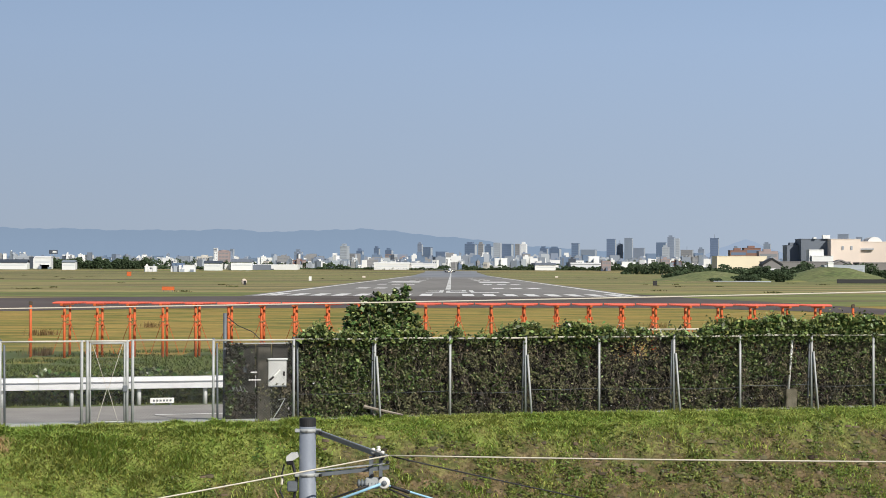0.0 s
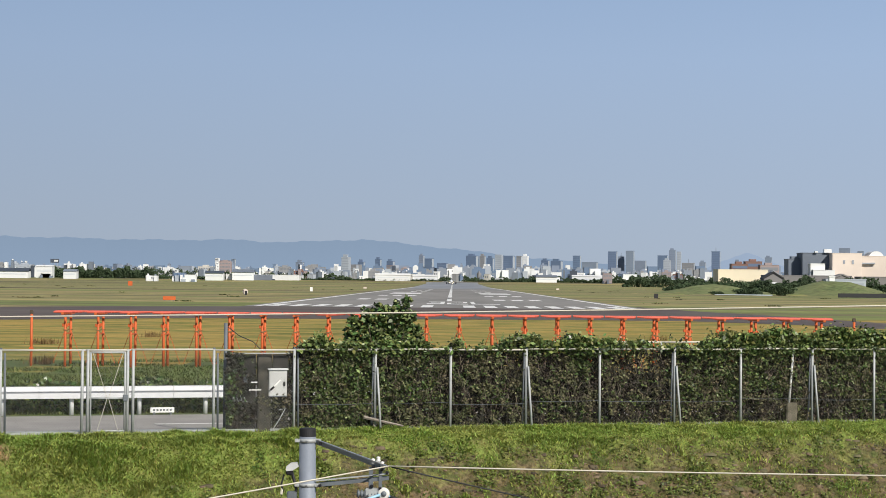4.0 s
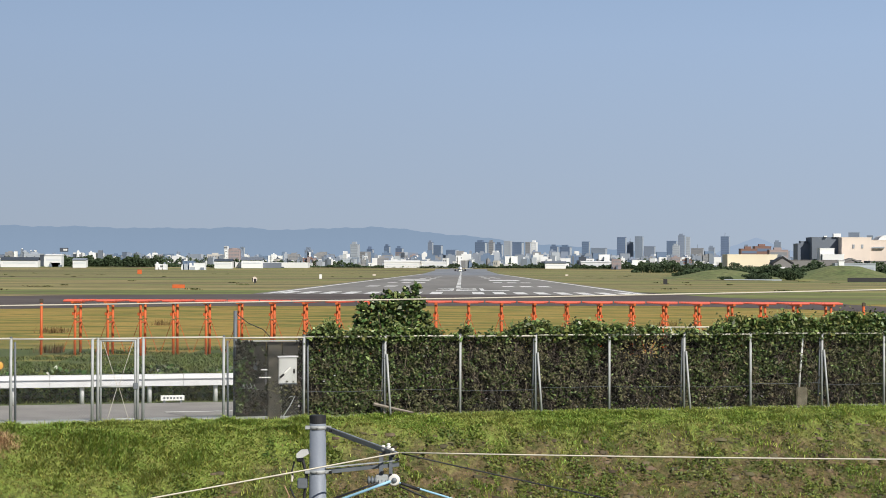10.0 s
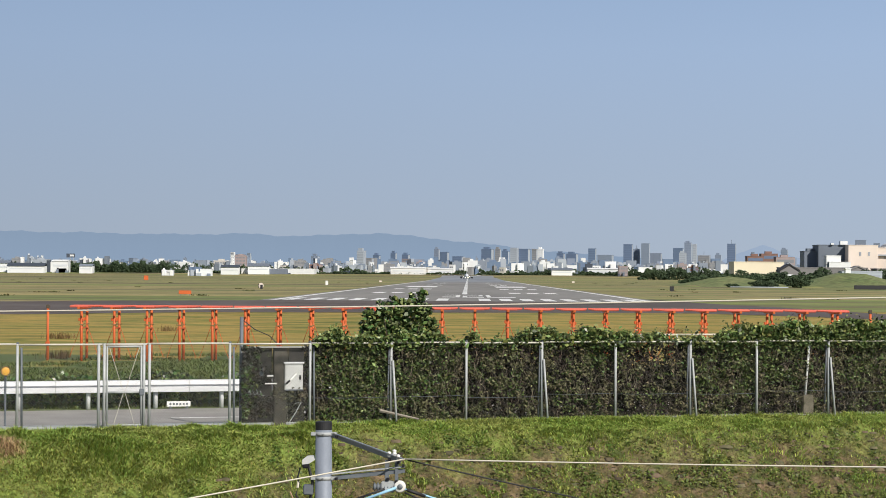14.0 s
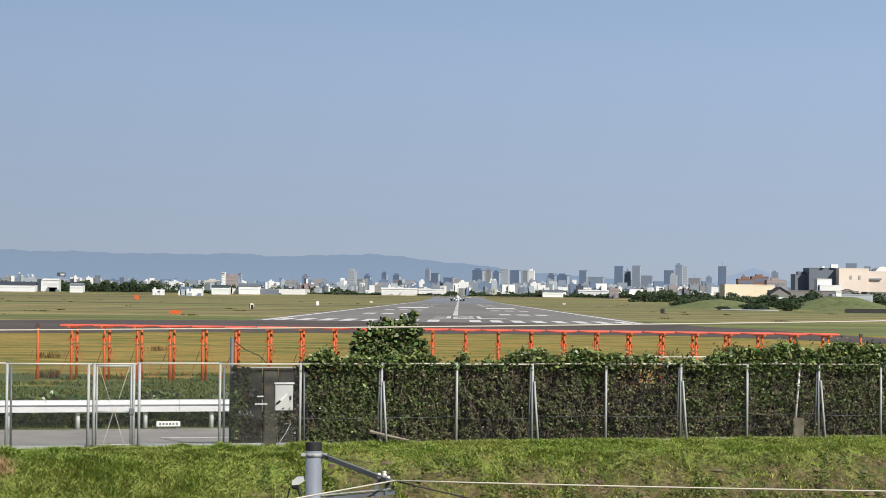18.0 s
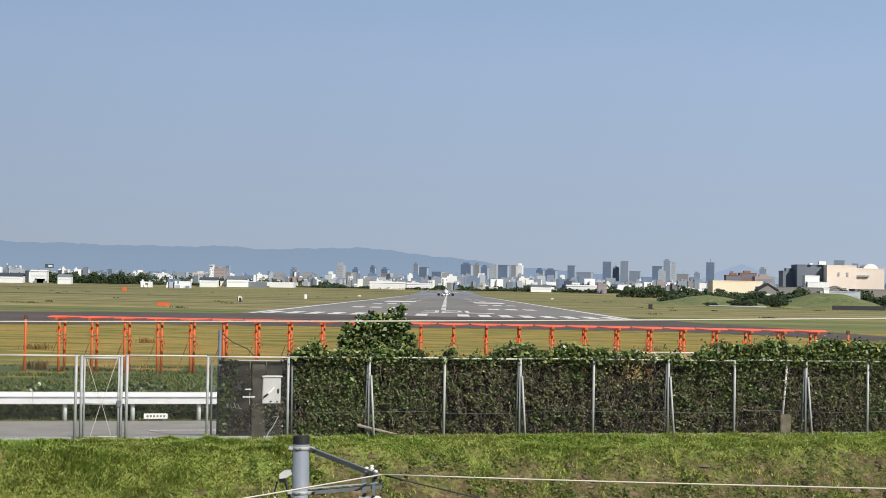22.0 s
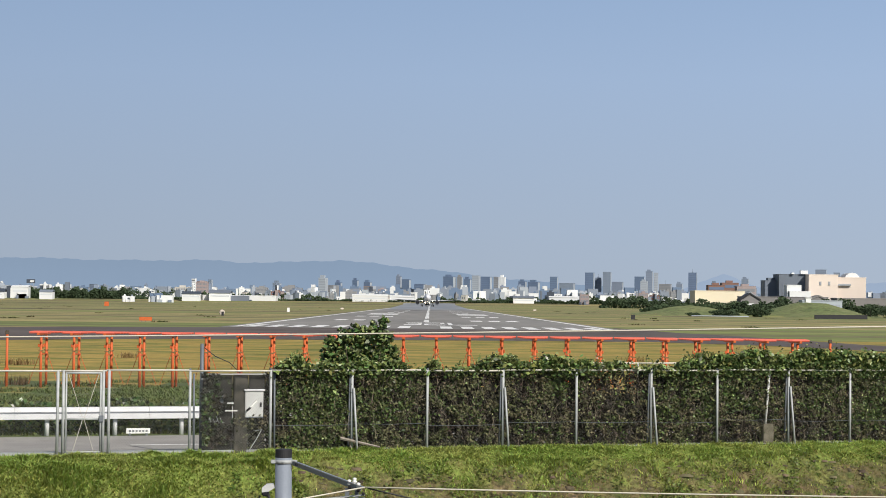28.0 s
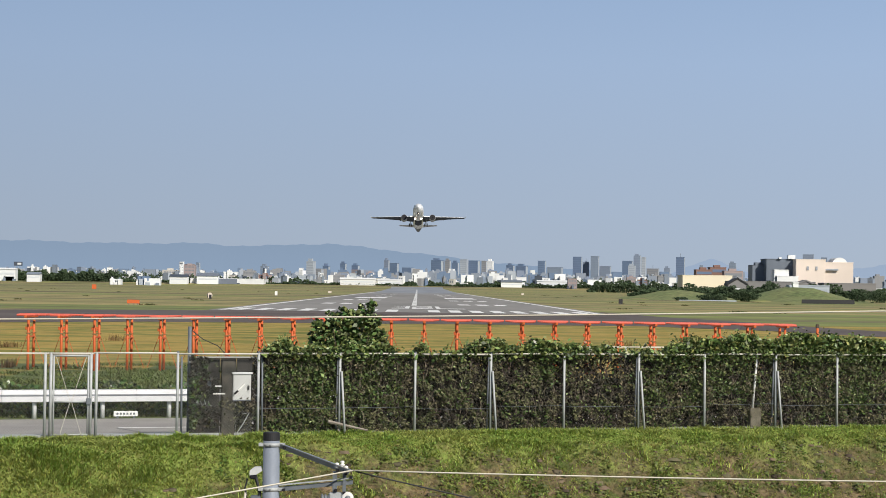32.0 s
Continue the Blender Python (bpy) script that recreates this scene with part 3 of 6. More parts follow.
def taxiway():
    bm = bmesh.new()
    lower = [(-700, 120), (-42.6, 176), (-28.9, 191), (-11.8, 196), (6.2, 201), (24.8, 203), (34.6, 190), (40.5, 174), (52, 140), (70, 100)]
    upper = [(-700, 190), (-62, 256), (-49, 271), (-32.5, 284), (0, 284), (30.8, 284), (43, 239), (46.8, 200), (60, 150), (80, 104)]
    v0 = [bm.verts.new((x, y, 0.02)) for x, y in lower]
    v1 = [bm.verts.new((x, y, 0.02)) for x, y in upper]
    for k in range(len(lower) - 1):
        bm.faces.new((v0[k], v0[k + 1], v1[k + 1], v1[k]))
    bm.faces.new([bm.verts.new((x, y, 0.02)) for x, y in ((30.9, 283.9), (42.9, 239.2), (36.5, 275), (31.6, 330))])
    bmesh.ops.recalc_face_normals(bm, faces=bm.faces)
    for f in bm.faces:
        if f.normal.z < 0:
            f.normal_flip()
    tagged(mesh_ob("taxiway", bm, "asphalt_dark"), "dark asphalt strip crossing before the runway", "pavement", "", "structure")


taxiway()


def marking(name, rows, label):
    bm = bmesh.new()
    for x0, x1, y0, y1 in rows:
        n = max(1, int((y1 - y0) / 60))
        for k in range(n):
            a, b = y0 + (y1 - y0) * k / n, y0 + (y1 - y0) * (k + 1) / n
            bm.faces.new([bm.verts.new((x, y, 0.055 + rise(y))) for x, y in ((x0, a), (x1, a), (x1, b), (x0, b))])
    return part(name, bm, "paint", runway, label)


for k in range(8):
    for sgn in (-1, 1):
        x = RX + sgn * (3.4 + 3.45 * k)
        marking("threshold_stripe", [(x - 0.95, x + 0.95, 291, 318)], "white threshold stripe")
for sgn in (-1, 1):
    marking("side_stripe", [(RX + sgn * 29.6 - 0.6, RX + sgn * 29.6 + 0.6, 289, 1450)], "thin white side line")
    for y, n in ((412, 3), (532, 3), (760, 2), (880, 2), (1000, 1)):
        for k in range(n):
            x = RX + sgn * (11.2 + 4.1 * k)
            marking("touchdown_bar", [(x - 1.3, x + 1.3, y, y + 22)], "white touchdown bar")
    marking("aiming_point_bar", [(RX + sgn * 15.5 - 5.2, RX + sgn * 15.5 + 5.2, 628, 690)], "broad white aiming point bar")
for y in range(392, 1900, 50):
    marking("centre_dash", [(RX - 0.55, RX + 0.55, y, y + (68 if y < 420 else 41))], "white centre line dash")
# runway designator: two digits and a letter, laid flat ahead of the stripes
marking("designator_digit", [(RX - 4.0, RX - 0.8, 337, 346), (RX - 1.6, RX - 0.8, 346, 376), (RX - 3.4, RX - 1.0, 357, 361), (RX - 4.0, RX - 0.8, 374, 379)], "white painted digit 3")
marking("designator_digit", [(RX - 0.3, RX + 3.6, 335, 343), (RX - 0.3, RX + 0.5, 343, 358), (RX - 0.2, RX + 3.4, 356, 360), (RX + 2.8, RX + 3.6, 358, 376), (RX - 0.3, RX + 3.5, 374, 379)], "white painted digit 2")
marking("designator_letter", [(RX + 4.2, RX + 9.4, 337, 345), (RX + 4.2, RX + 5.0, 344, 379)], "white painted letter L")


def localizer():
    """The landing antenna: 24 orange elements in a row, each on a pair of posts."""
    first = None
    for k in range(24):
        m = pose(-17.33 + 1.471 * k, 84, -0.1)
        if first is not None:
            copy_thing(first, m)
            continue
        a = thing("antenna_element", "orange lattice antenna element on paired posts in grass", "antenna", m, "row of landing antennas")
        for y in (-0.55, 0.65):
            part("post", tube([(0, y, 0), (0, y, 2.42)], 0.062, 8), "orange", a, smooth=True)
            part("base_plate", boxes((-0.16, 0.16, y - 0.16, y + 0.16, 0.0, 0.10)), "stone", a)
            part("junction_box", boxes((-0.13, -0.055, y - 0.08, y + 0.05, 1.90, 2.04), bevel=0.01), "orange", a)
            part("clamp", boxes((-0.10, 0.10, y - 0.075, y + 0.075, 1.72, 1.77), bevel=0.005), "rust_weed", a)
        part("junction_box", boxes((0.055, 0.12, -0.62, -0.48, 1.88, 2.02), bevel=0.01), "orange", a)
        part("boom", boxes((-0.06, 0.06, -1.25, 1.35, 2.44, 2.56), bevel=0.015), "orange", a)
        for y, w in ((-1.15, 0.40), (-0.75, 0.47), (-0.3, 0.54), (0.2, 0.60), (0.7, 0.66), (1.2, 0.70)):
            part("dipole", tube([(-w, y, 2.56), (w, y, 2.56)], 0.05, 6), "orange_pale", a)
        for sx in (-1, 1):
            part("stay", tube([(sx * 0.08, 0.05, 1.85), (sx * 0.66, 0.05, 0.25)], 0.014, 5), "orange", a)
        part("bracket", boxes((-0.075, 0.075, -0.6, 0.7, 1.56, 1.61)), "orange", a)
        first = a
    for x in (-18.97, 18.08):
        a = thing("monitor_post", "single orange monitor post in the grass", "post", pose(x, 84, -0.1), "monitor posts")
        part("post", tube([(0, 0, 0), (0, 0, 2.5)], 0.06, 8), "orange", a, smooth=True)
        part("cap", boxes((-0.075, 0.075, -0.075, 0.075, 2.44, 2.62), bevel=0.02), "bark", a)
        part("collar", boxes((-0.09, 0.09, -0.09, 0.09, 0.75, 0.95), bevel=0.02), "orange", a)


localizer()


def field_sign(x, y, w, h, material, label, legs=2, lift=0.3, round_face=False):
    a = thing("field_sign", label, "sign", pose(x, y, rise(y)))
    if round_face:
        part("face", lathe([(-0.06, w / 2), (0.06, w / 2)], "y", 20, at=(0, 0, lift + h / 2)), material, a)
        part("arrow", boxes((-0.12 * w, 0.34 * w, -0.08, -0.065, lift - 0.1, lift + 0.62 * h), (-0.45 * w, -0.3 * w, -0.08, -0.065, lift + 0.1 * h, lift + 0.8 * h)), "black", a)
    else:
        part("face", boxes((-w / 2, w / 2, -0.06, 0.06, lift, lift + h), bevel=0.02), material, a)
    for k in range(legs):
        lx = 0 if legs == 1 else (-0.35 + 0.7 * k / (legs - 1)) * w
        part("leg", tube([(lx, 0, 0), (lx, 0, lift + 0.02)], 0.05, 6), "galv_dark", a)
    return a


field_sign(-51.7, 340, 2.3, 0.68, "orange", "long low orange board on the mown grass", 3, 0.25)
field_sign(-188, 1086, 2.6, 2.6, "orange", "square orange marker board far out on grass", 2, 0.3)
field_sign(-53.4, 480, 1.4, 1.5, "b_cream", "round pale yellow marker with a dark arrow", 1, 0.35, True)
field_sign(-52.3, 690, 1.0, 1.6, "white", "white upright runway marker on the grass", 1, 0.2)
field_sign(55.1, 505, 1.1, 1.3, "black", "dark distance marker beside the runway", 1, 0.2)
field_sign(-47, 1000, 1.7, 0.8, "b_cream", "small pale yellow board near the runway edge", 2, 0.3)
field_sign(62, 1100, 1.7, 0.8, "b_cream", "small pale board near the runway edge", 2, 0.3)


def wind_wall():
    a = thing("low_wall", "long low dark wall before a grassy mound", "wall", pose(146, 668, 0))
    part("wall", boxes((-8, 11, -0.3, 0.3, 0, 1.5), bevel=0.05), "black", a)
    b = thing("concrete_kerb", "pale low concrete strip on the field", "kerb", pose(112, 712, 0))
    part("strip", boxes((-12, 10, -0.4, 0.4, 0, 0.55), bevel=0.05), "b_lg", b)


wind_wall()


# ---- road, guard rail ----
def road():
    bm = bmesh.new()
    for s0, s1 in ((-330, 170),):
        v = [bm.verts.new((*xy(s, d), -0.105)) for s, d in ((s0, 0.56), (s1, 0.55), (s1, 8.3), (s0, 8.3))]
        bm.faces.new(v)
    ob = tagged(mesh_ob("road", bm, "road"), "worn pale grey asphalt road behind the fence", "road", "", "structure")
    bm = bmesh.new()
    for s0, s1 in ((-7.2, -1.3), (-19.8, -13.9), (5.4, 11.3)):
        bm.faces.new([bm.verts.new((*xy(s, d), -0.097)) for s, d in ((s0, 4.52), (s1, 4.52), (s1, 4.74), (s0, 4.74))])
    part("lane_line", bm, "paint", ob, "white lane line")
    kerb = tagged(mesh_ob("kerb", boxes((-40, 40, 0.10, 0.54, -0.2, 0.085), bevel=0.01), "galv"), "low pale concrete kerb under the fence", "kerb", "", "structure")
    kerb.matrix_basis = FENCE


road()


def guard_rail():
    g = thing("guard_rail", "white corrugated steel guard rail along the road", "guard rail", FENCE)
    prof = [(0.0, 0.405), (0.03, 0.415), (0.035, 0.54), (0.0, 0.56), (0.0, 0.585), (0.035, 0.605), (0.03, 0.715), (0.0, 0.725), (-0.02, 0.725), (0.01, 0.70), (0.015, 0.61), (-0.02, 0.59), (-0.02, 0.555), (0.015, 0.53), (0.01, 0.43), (-0.02, 0.405)]
    for k in range(10):
        s0 = -38 + 4.0 * k
        bm = prism([(8.9 - a * 3.2, b * 1.156 - 0.11) for a, b in prof], s0, s0 + 3.99)
        part("beam", bm, "rail", g)
    for k in range(20):
        s = -37.3 + 2.02 * k
        bm = tube([(s, 9.02, -0.14), (s, 9.02, 0.70)], 0.07, 10)
        part("post", bm, "rail", g, smooth=True)
        part("bracket", boxes((s - 0.05, s + 0.05, 8.93, 9.02, 0.44, 0.68)), "galv", g)
    b = thing("kerb_board", "small white board standing at the foot of the rail", "sign", FENCE @ pose(-6.35, 8.7, -0.13))
    part("board", boxes((-0.36, 0.36, -0.02, 0.02, 0.06, 0.22), bevel=0.005), "white", b)
    for k in range(6):
        part("writing_bar", boxes((-0.28 + 0.1 * k, -0.22 + 0.1 * k, -0.026, -0.02, 0.11, 0.17)), "galv_dark", b)
    for sx in (-0.25, 0.25):
        part("foot", boxes((sx - 0.03, sx + 0.03, -0.05, 0.05, 0, 0.07)), "galv_dark", b)


guard_rail()

# ---- fence ----
POSTS = (-26.6, -24.5, -22.4, -20.3, -18.2, -16.1, -13.95, -11.8, -9.72, -8.58, -6.44, -4.32, -2.12, -0.03, 2.13, 4.28, 6.53, 8.57, 10.83, 12.83, 14.95, 17.1, 19.2, 21.3, 23.4, 25.5)
TOP = 2.17


def mesh_wires(s0, s1, z0, z1, pitch=0.075, r=0.0021):
    """Woven diagonals clipped to the bay."""
    vs, fs = [], []
    h = z1 - z0

    def bar(a, b):
        k = len(vs)
        for p in (a, b):
            vs.extend([(p[0] - r, p[1], p[2]), (p[0], p[1] - r, p[2]), (p[0] + r, p[1], p[2]), (p[0], p[1] + r, p[2])])
        for q in range(4):
            fs.append((k + q, k + (q + 1) % 4, k + 4 + (q + 1) % 4, k + 4 + q))

    for sgn, y in ((1, -0.003), (-1, 0.003)):
        c = s0 - h
        while c < s1 + h:
            lo, hi = (c, c + sgn * h)
            t0 = max(0.0, min(((s0 - lo) / (hi - lo)), ((s1 - lo) / (hi - lo))))
            t1 = min(1.0, max(((s0 - lo) / (hi - lo)), ((s1 - lo) / (hi - lo))))
            if t1 - t0 > 0.01:
                bar((lo + (hi - lo) * t0, y, z0 + h * t0), (lo + (hi - lo) * t1, y, z0 + h * t1))
            c += pitch
    return vs, fs


def fence():
    f = thing("chain_link_fence", "grey galvanised chain-link fence, vines over one half", "fence", FENCE)
    braced = (-2.12, 2.13, 6.53, 10.83, 14.95, 19.2)
    for i, s in enumerate(POSTS):
        if s in (-9.72, -8.58):
            for e in (-0.07, 0.07):
                part("gate_post", tube([(s + e, 0, -0.05), (s + e, 0, TOP)], 0.038, 10), "galv", f, smooth=True)
            continue
        lean = 0.0
        part("post", tube([(s, 0, -0.05), (s + lean, 0, TOP)], 0.036, 10), "galv", f, smooth=True)
        part("post_cap", lathe([(0, 0.042), (0.02, 0.04), (0.04, 0.015)], "z", 10, at=(s, 0, TOP)), "galv_dark", f)
        if s in braced:
            part("brace", tube([(s + 0.03, -0.06, TOP - 0.48), (s + 0.10, -0.22, -0.05)], 0.030, 8), "galv", f, smooth=True)
            part("brace", tube([(s - 0.04, 0.04, TOP - 0.10), (s - 0.07, 0.10, -0.05)], 0.030, 8), "galv_dark", f, smooth=True)
        elif s < -4:
            part("brace", tube([(s + 0.12, 0.02, -0.05), (s + 0.10, 0.02, TOP - 0.1)], 0.028, 8), "galv_dark", f, smooth=True)
    for i, (a, b) in enumerate(zip(POSTS, POSTS[1:])):
        dz = 0.035 * math.sin(i * 2.3)
        gate = (a, b) == (-9.72, -8.58)
        part("top_rail", tube([(a, -0.01, TOP - 0.02 + dz * 0.3), (b, -0.01, TOP - 0.02 + dz * 0.3)], 0.024, 8), "rail_pale", f, smooth=True)
        if not gate and a > -4.4:
            part("tension_wire", tube([(a, -0.02, 0.72 + dz), ((a + b) / 2, -0.02, 0.70 + dz), (b, -0.02, 0.72 + dz)], 0.0045, 5), "galv_dark", f)
            part("bottom_rail", tube([(a, -0.01, 0.06), (b, -0.01, 0.06)], 0.014, 6), "galv", f)
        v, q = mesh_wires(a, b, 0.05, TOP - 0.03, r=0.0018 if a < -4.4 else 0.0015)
        cloud("mesh_panel", v, q, "wire" if a < -4.4 else "wire_dark", "", "", f, "")
    # walk-through gate with crossed stays
    g = thing("gate", "narrow chain-link gate with crossed stays, shut", "gate", FENCE)
    a, b = -9.58, -8.72
    for s in (a, b):
        part("stile", tube([(s, -0.02, 0.08), (s, -0.02, TOP - 0.06)], 0.024, 8), "galv", g, smooth=True)
    for z in (0.10, 0.93, TOP - 0.08):
        part("rail", tube([(a, -0.02, z), (b, -0.02, z)], 0.026, 8), "galv", g, smooth=True)
    mid = (a + b) / 2
    for sx in (-1, 1):
        part("stay", tube([(mid + sx * 0.38, -0.05, TOP - 0.1), (mid + sx * 0.02, -0.05, 0.95)], 0.0075, 5), "rail_pale", g)
        part("stay", tube([(mid + sx * 0.02, -0.05, 0.92), (mid + sx * 0.26, -0.05, 0.12)], 0.0075, 5), "rail_pale", g)
    part("latch", boxes((b - 0.05, b + 0.07, -0.09, -0.03, 0.86, 1.02), bevel=0.01), "galv_dark", g)


fence()


def rear_fence():
    """A second line of rail and posts that carries the back of the growth."""
    f = thing("rear_fence", "pale pipe rail and posts inside the hedge", "fence", FENCE)
    for k in range(9):
        s = 2.6 + 2.0 * k
        part("post", tube([(s, 1.05, -0.1), (s, 1.05, 2.33)], 0.03, 8), "galv", f, smooth=True)
        if k < 8:
            part("rail", tube([(s, 1.05, 2.31), (s + 2.0, 1.05, 2.31)], 0.026, 8), "cable_white", f, smooth=True)


rear_fence()


def meter_board():
    """Dark weathered boards behind the fence with a pale meter box and cables."""
    a = thing("meter_board", "weathered dark boards carrying a pale meter box", "utility board", FENCE)
    for s0, s1, m in ((-6.06, -5.28, "panel_dark"), (-5.26, -4.86, "panel_dark"), (-4.84, -4.42, "panel_dark")):
        part("board", boxes((s0, s1, 0.24, 0.30, 0.05, 2.02), bevel=0.008), m, a)
    part("capping", boxes((-6.0, -4.40, 0.20, 0.34, 2.03, 2.06), bevel=0.005), "galv", a)
    part("concrete_post", boxes((-5.26, -4.92, 0.08, 0.22, 0.0, 1.95), bevel=0.02), "old_concrete", a, "stained concrete post")
    bx = part("meter_box", boxes((-4.98, -4.50, 0.04, 0.20, 0.92, 1.62), bevel=0.015), "box_white", a, "pale grey metal meter box")
    part("hood", boxes((-5.01, -4.47, 0.0, 0.22, 1.62, 1.66), bevel=0.008), "rail", bx)
    part("cord", tube([(-4.93, 0.03, 1.12), (-4.82, 0.0, 1.22), (-4.68, 0.01, 1.36)], 0.020, 5), "white", bx)
    part("latch", boxes((-4.60, -4.55, 0.01, 0.04, 1.20, 1.32), bevel=0.008), "black", bx)
    part("drip_edge", boxes((-4.97, -4.51, 0.03, 0.05, 0.92, 0.95)), "galv_dark", bx)
    part("cable_gland", tube([(-4.70, 0.1, 0.92), (-4.70, 0.1, 0.84)], 0.025, 8), "black", bx)
    part("cord_end", tube([(-4.95, 0.02, 1.10), (-4.85, 0.0, 1.19)], 0.028, 6), "black", bx)
    part("label_strip", boxes((-5.5, -5.18, 0.06, 0.075, 1.09, 1.12)), "white", a)
    part("label_strip", boxes((-5.45, -5.28, 0.06, 0.075, 1.29, 1.32)), "white", a)
    part("plate", boxes((-5.62, -5.50, 0.20, 0.235, 1.28, 1.52), bevel=0.005), "galv_dark", a, "small grey plate")
    for k in range(5):
        s0 = -6.0 + 0.1 * k
        part("tape_strip", tube([(s0, 0.22, 0.92 + 0.04 * (k % 2)), (s0 + 0.05, 0.2, 0.80), (s0 + 0.12, 0.22, 0.90 - 0.03 * k)], 0.009, 5), "galv", a, "torn pale tape")
    part("conduit", tube([(-4.86, 0.0, 0.1), (-4.7, -0.02, 0.35), (-4.55, 0.0, 0.62), (-4.72, 0.03, 0.58)], 0.011, 6), "galv", a)


meter_board()


def board_creeper():
    n = 2600
    s, z = RNG.uniform(-6.12, -4.4, n), RNG.uniform(0.05, 2.05, n)
    keep = (lump(s + 4, z, 0.45) > -0.1) & ((s < -5.3) | (z < 0.9) | (s > -4.5))
    x, y = xy(s[keep], RNG.uniform(0.08, 0.22, keep.sum()))
    v, f = leaves(np.stack([x, y, z[keep]], 1), 0.10)
    cloud("creeper", v, f, "leaf_shade_dark", "dull creeper hanging over the dark boards", "creeper")
    n = 520
    s, z = -6.1 + RNG.exponential(0.22, n), RNG.uniform(0.2, 2.15, n)
    keep = (lump(s * 2, z, 0.3) > -0.2) & (s < -5.3)
    x, y = xy(s[keep], RNG.uniform(0.0, 0.2, keep.sum()))
    v, f = leaves(np.stack([x, y, z[keep]], 1), 0.095, up=0.5)
    cloud("edge_creeper", v, f, "leaf_bush", "green creeper down the edge of the boards", "creeper")
    n = 260
    s, z = RNG.uniform(-5.3, -4.4, n), 1.0 - RNG.exponential(0.32, n)
    keep = z > 0.03
    x, y = xy(s[keep], RNG.uniform(0.0, 0.2, keep.sum()))
    v, f = leaves(np.stack([x, y, z[keep]], 1), 0.075, up=0.5)
    cloud("board_foot_weeds", v, f, "leaf_olive", "withered weeds climbing the foot of the boards", "weeds")


board_creeper()


def fence_foot_things():
    a = thing("leaning_pipe", "white pipe leaning in a stained concrete block", "pipe", FENCE @ pose(10.15, 0.12, 0))
    part("pipe", tube([(0, 0, 0.5), (0.14, 0.0, 2.12)], 0.032, 8), "white", a, smooth=True)
    part("block", boxes((-0.10, 0.24, -0.08, 0.2, 0.0, 0.62), bevel=0.02), "block", a, "stained concrete block")
    b = thing("dead_branch", "pale dead branch lying against the fence foot", "branch", FENCE)
    part("limb", tube([(-2.46, -0.10, 0.38), (-2.2, -0.14, 0.32), (-1.85, -0.18, 0.24), (-1.40, -0.20, 0.14)], 0.05, 6, taper=0.025), "dead_bark", b)
    part("limb", tube([(-2.2, -0.14, 0.18), (-2.12, -0.16, 0.05)], 0.02, 6), "dead_bark", b)
    for s0, s1 in ((-3.0, -2.5), (-1.9, -0.9), (-0.6, -0.2)):
        k = thing("kerb_strip", "pale broken strip at the fence foot", "kerb", FENCE)
        part("strip", boxes((s0, s1, -0.08, -0.02, 0.0, 0.07), bevel=0.01), "stone", k)
    q = thing("grey_post", "plain grey post behind the dark boards", "post", FENCE @ pose(-6.02, 0.62, -0.12))
    part("shaft", tube([(0, 0, 0), (0, 0, 2.95)], 0.05, 10), "galv_dark", q, smooth=True)
    part("cable", tube([(0.05, 0, 2.85), (0.35, 0, 2.62), (0.75, 0.05, 2.45), (1.1, 0.05, 2.1)], 0.012, 5), "black", q)
    y = thing("delineator", "round amber road reflector on a grey stem", "reflector", FENCE @ pose(-12.0, 1.2, -0.1))
    part("stem", tube([(0, 0.03, 0), (0, 0.03, 1.5)], 0.028, 8), "galv_dark", y)
    part("rim", lathe([(-0.02, 0.10), (-0.03, 0.125), (0.03, 0.125), (0.04, 0.09)], "y", 20, at=(0, 0, 1.53)), "rust_weed", y, "brown rim")
    part("lens", lathe([(-0.045, 0.05), (-0.035, 0.095), (-0.02, 0.10)], "y", 20, at=(0, 0, 1.53)), "amber", y, "amber lens")


fence_foot_things()


# ---- vines over the fence ----
def thin(s, z):
    """One bay where the growth is sparse and the field shows through below the rail."""
    return RNG.uniform(0, 1, len(s)) > 0.72 * np.exp(-((s - 5.75) / 0.62) ** 4 - ((z - 1.78) / 0.36) ** 4)


CREST_S = (-4.4, -4.24, -4.0, -3.6, -3.2, -2.9, -0.6, -0.44, 0.05, 0.22, 0.4, 1.2, 1.73, 2.06, 2.4, 2.95, 3.46, 4.06, 4.8, 5.13, 5.64, 6.0, 7.36, 7.9, 8.4, 9.3, 10.0, 10.4, 11.1, 11.6, 12.4, 12.8, 13.3, 19)
CREST_Z = (2.08, 2.18, 2.40, 2.46, 2.36, 2.36, 2.35, 2.20, 2.18, 2.52, 2.18, 2.20, 2.46, 2.52, 2.50, 2.30, 2.57, 2.52, 2.38, 2.24, 2.44, 2.22, 2.24, 2.50, 2.62, 2.55, 2.74, 2.56, 2.58, 2.74, 2.58, 2.70, 2.57, 2.6)


def crest(s):
    """Height of the growth along the fence, with a ragged edge."""
    return np.interp(s, CREST_S, CREST_Z) + 0.07 * lump(s, s * 0 + 9, 0.22)


